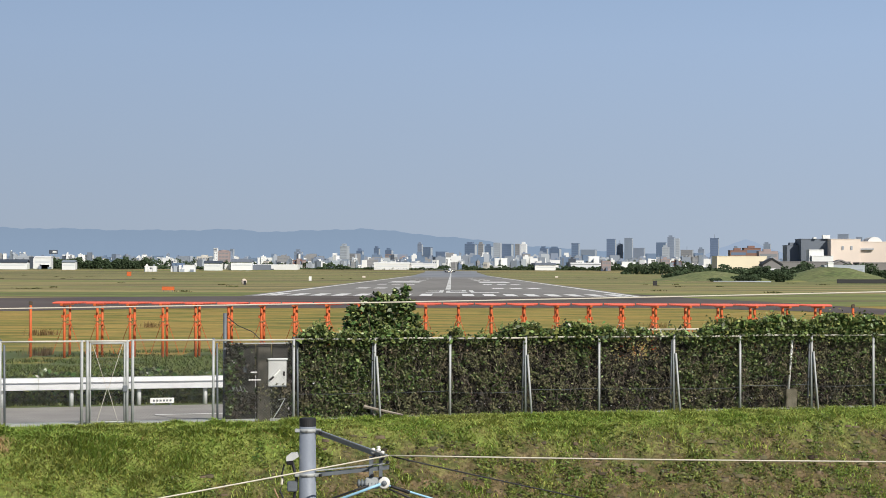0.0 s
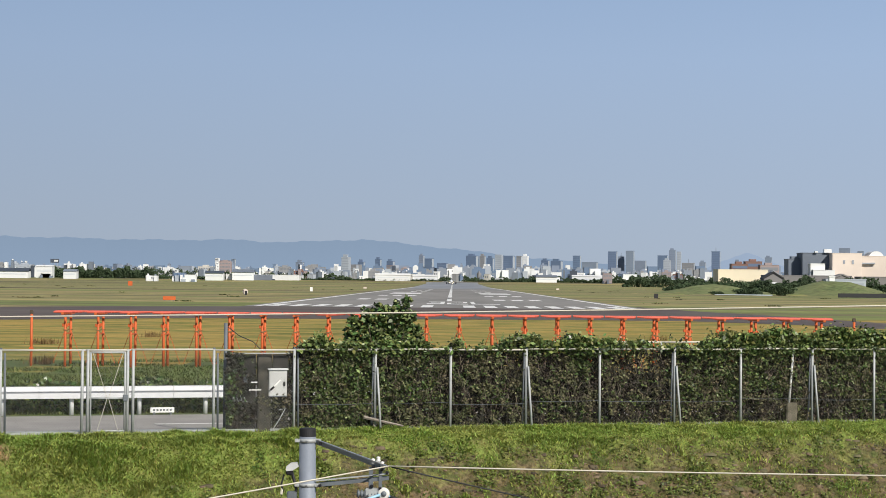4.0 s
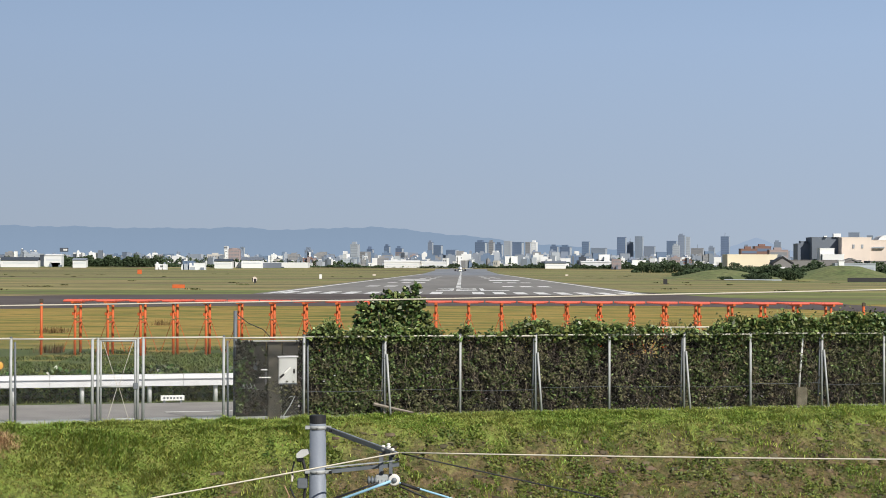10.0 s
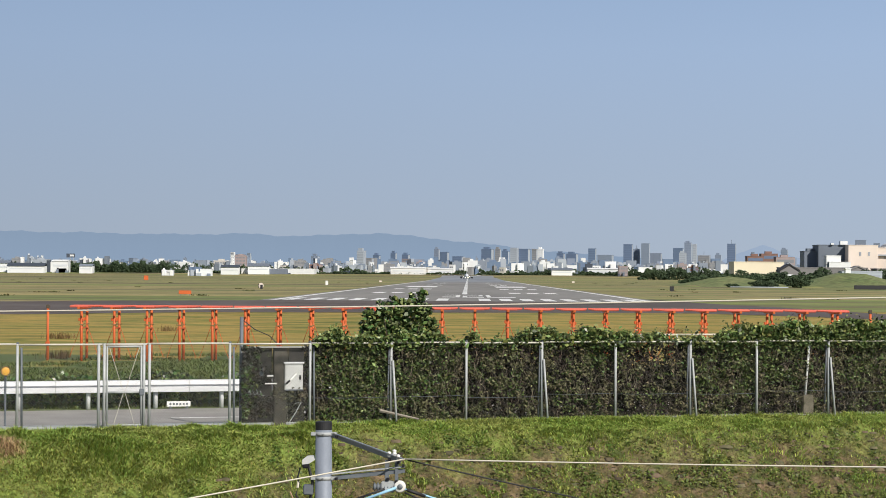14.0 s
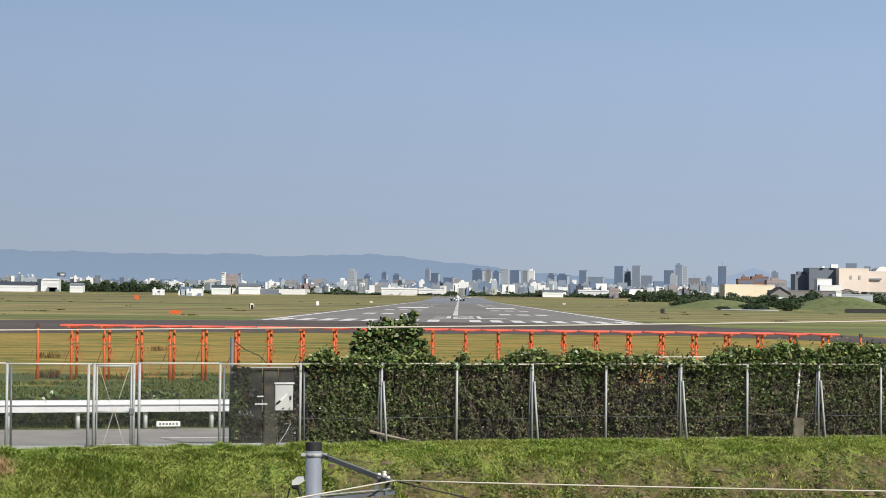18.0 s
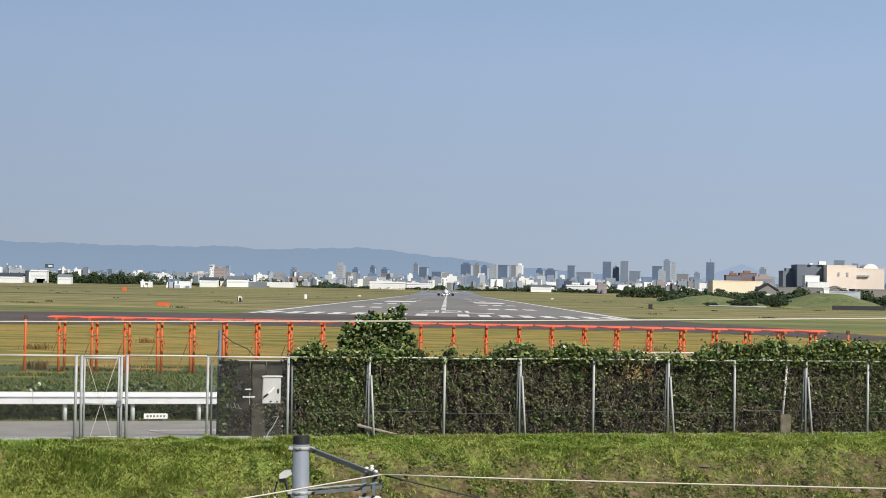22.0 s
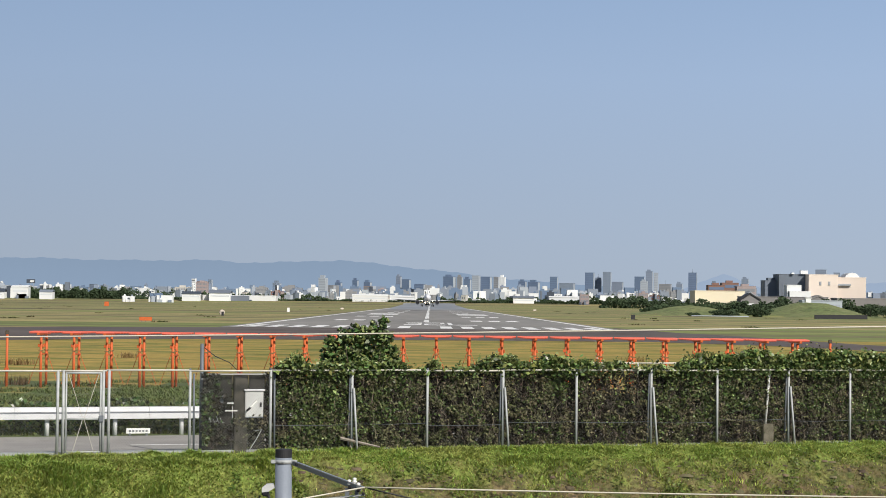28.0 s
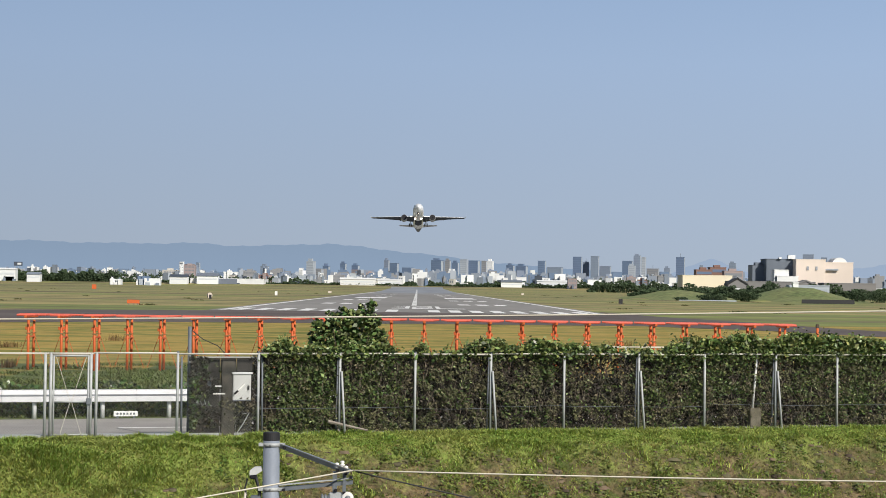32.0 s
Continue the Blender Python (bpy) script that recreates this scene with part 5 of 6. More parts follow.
# ---- far city ----
def building(name, x, y, w, h, kind, depth=None, floors=0, label="", crown=True, group="", turn=0.0, panes=0):
    """A block with its roof; rows of window bands, or of single windows, on the faces seen."""
    depth = depth or max(10.0, w * 0.8)
    a = thing(name, label, "building", pose(x, y, 0, 0, 0, turn), group)
    part("wall", boxes((-w / 2, w / 2, 0, depth, 0, h)), "b_" + kind, a)
    part("roof", boxes((-w / 2 - 0.2, w / 2 + 0.2, -0.2, depth + 0.2, h, h + 0.5)), "b_" + kind, a)
    if crown:
        part("plant_room", boxes((-w * 0.22, w * 0.18, depth * 0.3, depth * 0.7, h + 0.5, h + 2.6)), "b_" + kind, a)
    step = (h - 2) / max(floors, 1)
    for k in range(floors):
        z = 1.5 + step * (k + 0.35)
        win = "b_win_" + ("dark" if kind in ("bd", "slate", "rd", "st") else "blue" if kind == "bl" else "white" if kind == "wh" and h > 40 else "grey" if kind == "lg" else "pale")
        if panes:
            pw = w * 0.86 / panes
            for q in range(panes):
                x0 = -w * 0.43 + pw * q
                part("window", boxes((x0 + pw * 0.18, x0 + pw * 0.82, -0.12, -0.02, z, z + step * 0.45)), win, a)
        else:
            part("window_band", boxes((-w * 0.45, w * 0.45, -0.12, -0.02, z, z + step * 0.45)), win, a)
            if turn:
                part("window_band", boxes((w / 2 + 0.02, w / 2 + 0.12, depth * 0.06, depth * 0.94, z, z + step * 0.45)), win, a)
    return a


COLOUR = {"wh": "white", "lg": "light grey", "be": "beige", "bl": "hazy blue-grey", "bd": "dark blue glass", "rd": "red-brown", "pk": "pinkish", "cr": "cream", "gr": "grey"}


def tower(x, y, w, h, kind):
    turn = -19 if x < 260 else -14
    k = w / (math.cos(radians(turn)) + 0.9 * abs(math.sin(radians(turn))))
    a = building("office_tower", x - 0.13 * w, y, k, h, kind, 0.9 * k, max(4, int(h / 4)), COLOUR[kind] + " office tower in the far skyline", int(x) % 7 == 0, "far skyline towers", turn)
    # a paler slab on the right flank puts sunlight into its colour
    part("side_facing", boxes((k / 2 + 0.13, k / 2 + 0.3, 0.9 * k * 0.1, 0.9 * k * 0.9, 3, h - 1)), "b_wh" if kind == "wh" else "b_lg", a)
    if int(x + h) % 3 == 0:
        part("roof_step", boxes((-k * 0.35, k * 0.2, 0.2 * k, 0.7 * k, h + 0.5, h + 4.5)), "b_" + kind, a)
    if int(x + h) % 9 == 1:
        part("mast", tube([(0, 0.4 * k, h), (0, 0.4 * k, h + 9)], 0.5, 6), "b_gr", a)


def block(x, y, w, h, kind):
    rng = random.Random(int(abs(x) * 7 + h))
    h += 3.2 if x < -450 and y <= 2600 else 0
    a = building("city_block", x, y, w * 0.8, h * rng.uniform(0.78, 1.0), kind, None, 0 if kind == "wh" and (w > 16 or h < 16) else max(1, int(h / 5)), "low " + COLOUR[kind] + " building beyond the airfield", h > 18 and kind != "wh", "low city buildings", 0, max(2, int(w / 2.8)))
    for k in range(rng.randint(2, 4)):
        ww, wx, hh = max(2.5, w * rng.uniform(0.12, 0.34)), rng.uniform(-0.5, 0.5) * w, h * rng.uniform(0.4, 1.02)
        wing = part("wing", boxes((wx - ww / 2, wx + ww / 2, -rng.uniform(1, 5), 4, 0, hh)), "b_" + rng.choice(("wh", "wh", "wh", "lg", "bl", "gr", "slate", "st", "pk" if kind in ("pk", "rd") else "wh")), a)
        if rng.random() < 0.5:
            part("roof_tank", boxes((wx - 1.0, wx + 0.8, 0, 2, hh, hh + 1.8)), "b_" + rng.choice(("wh", "gr")), wing)


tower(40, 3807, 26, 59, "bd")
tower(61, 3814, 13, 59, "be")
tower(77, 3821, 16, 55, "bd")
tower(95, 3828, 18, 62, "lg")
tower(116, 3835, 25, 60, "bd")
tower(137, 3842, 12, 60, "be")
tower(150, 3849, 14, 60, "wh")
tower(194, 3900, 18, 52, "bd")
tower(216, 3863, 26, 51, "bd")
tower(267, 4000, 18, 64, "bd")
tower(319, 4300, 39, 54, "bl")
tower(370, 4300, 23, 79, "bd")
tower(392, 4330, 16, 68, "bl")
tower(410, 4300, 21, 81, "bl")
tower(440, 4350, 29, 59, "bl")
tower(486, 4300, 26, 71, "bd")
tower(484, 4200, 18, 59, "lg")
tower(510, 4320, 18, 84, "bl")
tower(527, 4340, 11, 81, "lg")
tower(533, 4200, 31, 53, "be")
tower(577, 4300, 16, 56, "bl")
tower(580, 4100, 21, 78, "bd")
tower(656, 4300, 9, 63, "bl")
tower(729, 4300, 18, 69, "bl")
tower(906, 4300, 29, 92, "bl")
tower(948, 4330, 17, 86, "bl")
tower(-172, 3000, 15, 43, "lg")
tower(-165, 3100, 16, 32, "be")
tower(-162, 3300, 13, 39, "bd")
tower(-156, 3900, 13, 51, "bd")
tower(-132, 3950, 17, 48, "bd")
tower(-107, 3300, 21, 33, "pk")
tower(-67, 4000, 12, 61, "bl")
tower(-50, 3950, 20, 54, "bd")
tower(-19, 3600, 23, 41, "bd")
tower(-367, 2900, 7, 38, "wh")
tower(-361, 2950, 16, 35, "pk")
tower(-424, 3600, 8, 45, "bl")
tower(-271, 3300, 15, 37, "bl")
block(-612, 2500, 15, 15, "wh")
block(-561, 2400, 35, 8, "wh")
block(-599, 2600, 28, 22, "lg")
block(-533, 2400, 29, 17, "wh")
block(-502, 2300, 13, 8, "wh")
block(-705, 2900, 19, 32, "be")
block(-682, 2900, 11, 32, "lg")
block(-668, 2900, 9, 33, "wh")
block(-537, 2600, 16, 23, "wh")
block(-511, 2500, 8, 21, "be")
block(-512, 2600, 24, 27, "wh")
block(-489, 2700, 11, 23, "wh")
block(-439, 2700, 25, 26, "be")
block(-356, 2200, 17, 10, "wh")
block(-398, 2600, 17, 24, "wh")
block(-427, 2800, 5, 31, "bl")
block(-373, 2500, 9, 21, "wh")
block(-323, 2200, 17, 12, "bd")
block(-296, 2100, 16, 10, "wh")
block(-332, 2500, 25, 22, "cr")
block(-342, 2700, 6, 35, "wh")
block(-318, 2600, 20, 30, "pk")
block(-356, 3000, 9, 35, "bl")
block(-235, 2300, 113, 11, "wh")
block(-295, 2700, 25, 20, "lg")
block(-271, 2700, 25, 24, "wh")
block(-235, 2600, 20, 24, "be")
block(-213, 2600, 22, 23, "rd")
block(-239, 2900, 7, 32, "bl")
block(-183, 2600, 25, 21, "bl")
block(-160, 2700, 33, 21, "lg")
block(-140, 2700, 8, 25, "wh")
block(-120, 2800, 24, 21, "be")
block(-85, 2500, 24, 17, "wh")
block(-56, 2500, 34, 18, "cr")
block(-33, 2600, 14, 17, "bl")
block(-95, 3000, 20, 31, "be")
block(-77, 3000, 16, 27, "pk")
block(-4, 2800, 12, 24, "wh")
block(16, 2850, 10, 22, "lg")
block(69, 2600, 22, 23, "wh")
block(93, 2600, 26, 21, "bl")
block(116, 2500, 27, 23, "wh")
block(139, 2500, 17, 19, "wh")
block(161, 2600, 12, 23, "bd")
block(170, 2500, 15, 19, "wh")
block(191, 2500, 18, 25, "wh")
block(191, 2300, 14, 18, "pk")
block(228, 2400, 22, 19, "wh")
block(258, 2500, 13, 21, "lg")
block(270, 2500, 11, 26, "wh")
block(287, 2500, 15, 24, "pk")
block(290, 2400, 15, 21, "rd")
block(280, 2200, 15, 15, "wh")
block(356, 2700, 18, 31, "be")


def right_side():
    g = "industrial buildings beside the airfield"
    building("warehouse", 233.5, 1500, 40, 16.4, "yw", 30, 0, "long pale yellow warehouse behind trees", False, g)
    h = thing("roof_parapet", "white parapet blocks on the factory roof", "parapet", pose(293, 1500, 30.9))
    part("block", boxes((5.5, 11.4, 0, 4, 0.1, 3.0)), "b_wh", h)
    part("block", boxes((-2.0, 0.4, -0.3, 4, 0.1, 1.2)), "b_wh", h)
    for gx, gy, gw, gh, gm in ((221, 1285, 6.5, 12.5, "black"), (268, 1284, 10, 11.6, "b_dp")):
        q = thing("shed", "low shed with a shallow gabled roof", "shed", pose(gx, gy, 0))
        part("wall", prism([(-gw, 0), (gw, 0), (gw, gh - 4), (0, gh), (-gw, gh - 4)], 0, 12, "y"), "b_dp", q)
        part("roof", prism([(-gw - 0.8, gh - 4.2), (0, gh + 0.2), (gw + 0.8, gh - 4.2), (gw + 0.8, gh - 3.0), (0, gh + 1.2), (-gw - 0.8, gh - 3.0)], -0.6, 12.6, "y"), gm, q)
        part("door", boxes((-gw * 0.3, gw * 0.4, -0.2, -0.02, 0, gh - 6)), "b_wh", q)
    a = thing("shed", "dark gabled shed beside the yellow warehouse", "shed", pose(256, 1490, 0))
    part("wall", prism([(-6.4, 0), (6.4, 0), (6.4, 11), (0, 15.5), (-6.4, 11)], 0, 16, "y"), "b_slate", a)
    part("roof", prism([(-7, 10.8), (0, 15.8), (7, 10.8), (7, 11.6), (0, 16.6), (-7, 11.6)], -0.6, 17, "y"), "b_roof", a)
    building("apartment_block", 277, 1800, 16, 24.5, "rd", 14, 4, "red-brown apartment block with bands of windows", True, g)
    building("apartment_block", 292, 1810, 16, 27, "rd", 14, 4, "red-brown apartment block with bands of windows", True, g)
    building("apartment_block", 304, 1790, 18, 23.5, "pk", 14, 3, "pinkish low apartment block", True, g)
    building("factory_hall", 293, 1502, 23, 30.5, "st", 26, 0, "dark slate-grey factory hall wall", False, g)
    building("factory_hall", 278, 1512, 12, 25.5, "st", 20, 0, "lower dark grey wing of the factory", True, g)
    building("annex", 289.5, 1480, 11.5, 21.5, "wh", 12, 1, "white annex before the factory hall", False, g)
    building("annex", 294, 1478, 17, 16.5, "wh", 12, 0, "low white annex before the factory", False, g)
    c = building("factory_hall", 314.5, 1488, 23.5, 30.2, "cream", 30, 0, "large cream factory hall with two vents", False, g)
    for vx in (-2.5, 4.5):
        part("vent", boxes((vx - 0.8, vx + 0.8, -0.4, 0, 22, 25)), "b_roof", c)
    c = building("factory_hall", 338, 1492, 23, 28.2, "cream", 30, 0, "cream factory hall with a curved roof", False, g)
    part("canopy", boxes((-13, -1, -2.5, 0, 22, 23.2)), "b_roof", c)
    part("curved_roof", lathe([(0, 6.5), (20, 6.5)], "y", 20, at=(1, 2, 26)), "b_wh", c)
    building("depot", 248, 1300, 60, 11.0, "dp", 20, 0, "long low grey depot roof line", False, g)
    building("depot", 300, 1290, 36, 10.5, "dp", 20, 0, "low grey depot behind the mound", False, g)
    building("depot", 392, 1400, 60, 15.0, "wh", 20, 1, "low white depot beyond the factory", False, g)
    building("shed", 183, 900, 2.6, 8.4, "wh", 3, 0, "small white hut on the mound", False, g)
    building("shed", 196, 930, 20, 7.2, "lg", 8, 1, "long low white shed on the mound", False, g)


right_side()


def field_edge_sheds():
    """White works sheds with dark shallow roofs at the edge of the field."""
    for x, y, w, h, r, roof in ((-545, 2290, 46, 8.5, 3.5, "b_slate"), (-505, 2300, 20, 15, 1.2, "b_wh"), (-585, 2310, 30, 12, 3.0, "b_st"), (-470, 2285, 16, 9, 2.2, "b_gr"), (-292, 2280, 22, 8.5, 2.5, "b_slate"), (-258, 2290, 26, 10, 3.0, "b_st"), (-75, 2330, 44, 9, 1.2, "b_wh"), (-35, 2335, 30, 8, 1.0, "b_wh"), (170, 2340, 40, 9.5, 1.0, "b_wh"), (118, 2345, 26, 8, 2.0, "b_st")):
        a = thing("works_shed", "white works shed with a shallow roof by the airfield", "shed", pose(x, y, 4.0), "works sheds at the field edge")
        part("wall", boxes((-w / 2, w / 2, 0, 14, -1, h)), "b_wh", a)
        part("roof", prism([(-0.8, h - 0.2), (7, h + r), (14.8, h - 0.2), (14.8, h + 0.3), (7, h + r + 0.6), (-0.8, h + 0.3)], -w / 2 - 0.5, w / 2 + 0.5), roof, a, "shallow pitched roof")
        part("window_strip", boxes((-w * 0.44, w * 0.44, -0.15, -0.02, h * 0.55, h * 0.72)), "b_win_white", a)


field_edge_sheds()


def billboard():
    a = thing("billboard", "dark roof billboard with a white lettered patch", "billboard", pose(-556, 2600, 0))
    part("board", boxes((-6, 6, -0.3, 0.3, 26, 31.5), bevel=0.1), "b_slate", a)
    part("writing_bar", boxes((-1, 4.5, -0.4, -0.3, 27.5, 30)), "b_wh", a)
    for k in (-4, 0, 4):
        part("leg", boxes((k - 0.3, k + 0.3, -0.3, 0.3, 0, 26)), "b_roof", a)


billboard()


def filler():
    """Small houses that fill the gaps of the far town; the farthest are joined by colour."""
    rng = random.Random(5)
    kinds = ("wh", "wh", "wh", "wh", "lg", "bl", "gr", "cr", "bd", "slate", "st", "bl", "bl", "be")
    names = dict(COLOUR, slate="slate-dark", st="steel-grey")
    for k in range(290):
        y = rng.uniform(2400, 2900)
        x = rng.uniform(-0.29, 0.31) * y
        h = rng.uniform(7, 16) + (y - 2400) * 0.012 + (7 if rng.random() < 0.08 else 0)
        w = rng.uniform(3.5, 10)
        kd = rng.choice(kinds)
        building("town_house", x, y, w, h, kd, 9, 2 if rng.random() < 0.4 else 0, names[kd] + " town building in the distance", rng.random() < 0.3, "far town buildings", rng.choice((0, -20, 15, -30)), 2)
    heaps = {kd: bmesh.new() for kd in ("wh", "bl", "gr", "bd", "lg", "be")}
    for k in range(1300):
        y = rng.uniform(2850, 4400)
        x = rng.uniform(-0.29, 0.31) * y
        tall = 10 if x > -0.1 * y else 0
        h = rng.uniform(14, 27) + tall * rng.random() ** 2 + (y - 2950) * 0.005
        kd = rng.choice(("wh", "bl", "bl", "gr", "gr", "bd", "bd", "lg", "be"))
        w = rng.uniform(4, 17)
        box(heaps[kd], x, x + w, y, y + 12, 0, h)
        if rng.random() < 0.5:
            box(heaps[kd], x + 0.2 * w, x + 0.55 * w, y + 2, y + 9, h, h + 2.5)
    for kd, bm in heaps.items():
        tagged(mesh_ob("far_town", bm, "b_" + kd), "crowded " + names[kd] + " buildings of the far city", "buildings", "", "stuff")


filler()


def woods(name, label, rows, size, n):
    """Uneven tree belts: clumps of leaves heaped along lines of (x, y, half width, depth, height, share)."""
    cs = []
    rows = [r for r in rows]
    tot = sum(r[5] for r in rows)
    for x, y, hw, dp, h, share in rows:
        m = int(n * share / tot)
        px = RNG.uniform(-hw, hw, m)
        top = h * (0.72 + 0.16 * np.sin(px * 0.21 + x) + 0.12 * np.sin(px * 0.53 + 1.7) + 0.08 * np.sin(px * 1.3))
        edge = np.clip((hw - np.abs(px)) / (0.12 * hw + 2), 0.15, 1) ** 0.5
        pz = top * edge * RNG.uniform(0, 1, m) ** 0.6
        cs.append(np.stack([x + px, y + RNG.uniform(0, dp, m), pz + rise(y) - 0.5], 1))
    v, f = leaves(np.concatenate(cs), size, up=0.9, spread=0.8)
    cloud(name, v, f, "wood", label, "trees")


woods("far_woods", "dark green belt of trees at the airfield edge", [(-445, 2330, 75, 30, 15, 5), (-545, 2480, 30, 30, 9, 0.6), (-620, 2330, 50, 20, 3, 0.4), (-330, 2330, 60, 20, 5, 0.6), (-240, 2330, 70, 20, 3.6, 0.6), (-130, 2330, 50, 20, 3.6, 1.0), (-60, 2330, 60, 20, 3.6, 1.2), (50, 2350, 40, 20, 4.0, 1), (120, 2350, 60, 20, 4.5, 1.4), (200, 2330, 60, 20, 6, 1.6), (640, 2350, 200, 20, 6, 2), (255, 1900, 80, 30, 13, 2.2), (300, 1470, 60, 10, 11, 1.5), (-560, 2480, 70, 20, 14, 0.8), (-390, 2560, 60, 20, 17, 0.7), (-200, 2550, 60, 20, 11, 0.8), (30, 2560, 50, 20, 9, 0.8), (140, 2450, 60, 20, 9, 0.8), (250, 2400, 60, 20, 14, 0.8), (-270, 2420, 40, 20, 12, 0.6)], 2.4, 90000)
woods("near_woods", "dark green trees and scrub by the right-hand mounds", [(235, 1350, 50, 30, 10, 1.2), (225, 1270, 50, 20, 7.5, 2.0), (205, 1180, 70, 20, 7, 2.0), (160, 1000, 40, 20, 6, 1.2), (335, 1250, 60, 20, 7.5, 1.3), (205, 1010, 40, 16, 10, 1)], 1.6, 40000)


def shrub(x, y, rx, h, n, size=0.7):
    a = thing("shrub", "rounded dark green shrub on the mown mound", "shrub", None, "shrubs by the mounds")
    z0 = float(ground_z(np.array(x), np.array(y)))
    part("trunk", tube([(x, y, z0 - 0.2), (x + 0.1, y, z0 + h * 0.6)], 0.18, 6, taper=0.05), "bark", a)
    u = RNG.normal(size=(n, 3))
    u /= np.linalg.norm(u, axis=1)[:, None]
    bumpy = 0.8 + 0.2 * np.sin(3 * u[:, 0] * 2 + x) * np.sin(5 * u[:, 2])
    c = np.array([x, y, z0 + 0.45 * h]) + u * (RNG.uniform(0.3, 1, n) ** 0.5 * bumpy)[:, None] * np.array([rx, rx * 0.6, 0.58 * h])
    c[:, 2] = np.maximum(c[:, 2], z0)
    v, f = leaves(c, size, up=0.9, spread=0.8)
    cloud("crown", v, f, "wood", "", "", a, "")


for r in ((127, 722, 7.5, 5.0, 1900), (113, 716, 7, 2.9, 1300), (101, 714, 3.5, 1.5, 300), (174, 735, 5, 4.5, 700), (180, 728, 5, 5.5, 700), (186, 740, 6, 6, 700)):
    shrub(*r)


def ridge():
    """Far hills and one small peak; their haze is put in as the material's own glow."""
    def hgt(x):
        pts = ((-2400, 84), (-1425, 106), (-1140, 110), (-754, 104), (-569, 107), (-469, 102), (-355, 104), (-227, 111), (-113, 100), (1, 89), (101, 78), (215, 66), (357, 57), (500, 48), (900, 30), (2400, 30))
        xs, hs = zip(*pts)
        return np.interp(x, xs, hs)
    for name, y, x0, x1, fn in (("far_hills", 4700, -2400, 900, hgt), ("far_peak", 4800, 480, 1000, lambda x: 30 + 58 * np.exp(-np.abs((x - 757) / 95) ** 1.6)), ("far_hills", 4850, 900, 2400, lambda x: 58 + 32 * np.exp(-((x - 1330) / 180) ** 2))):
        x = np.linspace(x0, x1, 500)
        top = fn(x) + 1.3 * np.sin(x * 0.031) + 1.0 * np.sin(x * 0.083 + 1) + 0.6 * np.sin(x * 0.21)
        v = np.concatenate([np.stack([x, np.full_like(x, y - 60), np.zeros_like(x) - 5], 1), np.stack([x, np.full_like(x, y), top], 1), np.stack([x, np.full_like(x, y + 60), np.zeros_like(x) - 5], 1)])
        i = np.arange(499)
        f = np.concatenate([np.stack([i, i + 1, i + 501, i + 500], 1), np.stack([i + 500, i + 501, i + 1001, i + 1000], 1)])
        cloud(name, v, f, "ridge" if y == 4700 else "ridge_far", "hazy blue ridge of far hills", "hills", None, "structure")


ridge()


# ---- airliner ----
def loft(sections, bm=None):
    """Wing-like body through (place, chord front, chord back, thickness) sections given as lists of points."""
    bm = bm or bmesh.new()
    rings = [[bm.verts.new(p) for p in s] for s in sections]
    n = len(rings[0])
    for a, b in zip(rings, rings[1:]):
        for k in range(n):
            bm.faces.new((a[k], a[(k + 1) % n], b[(k + 1) % n], b[k]))
    bm.faces.new(rings[0][::-1])
    bm.faces.new(rings[-1])
    bmesh.ops.recalc_face_normals(bm, faces=bm.faces)
    return bm


def foil(x, y0, y1, z, th, upright=False):
    c = y1 - y0
    shape = ((0, 0), (0.08, 0.42), (0.3, 0.55), (0.7, 0.3), (1, 0.03), (0.7, -0.22), (0.3, -0.4), (0.08, -0.32))
    return [((x + b * th, y0 + a * c, z) if upright else (x, y0 + a * c, z + b * th)) for a, b in shape]


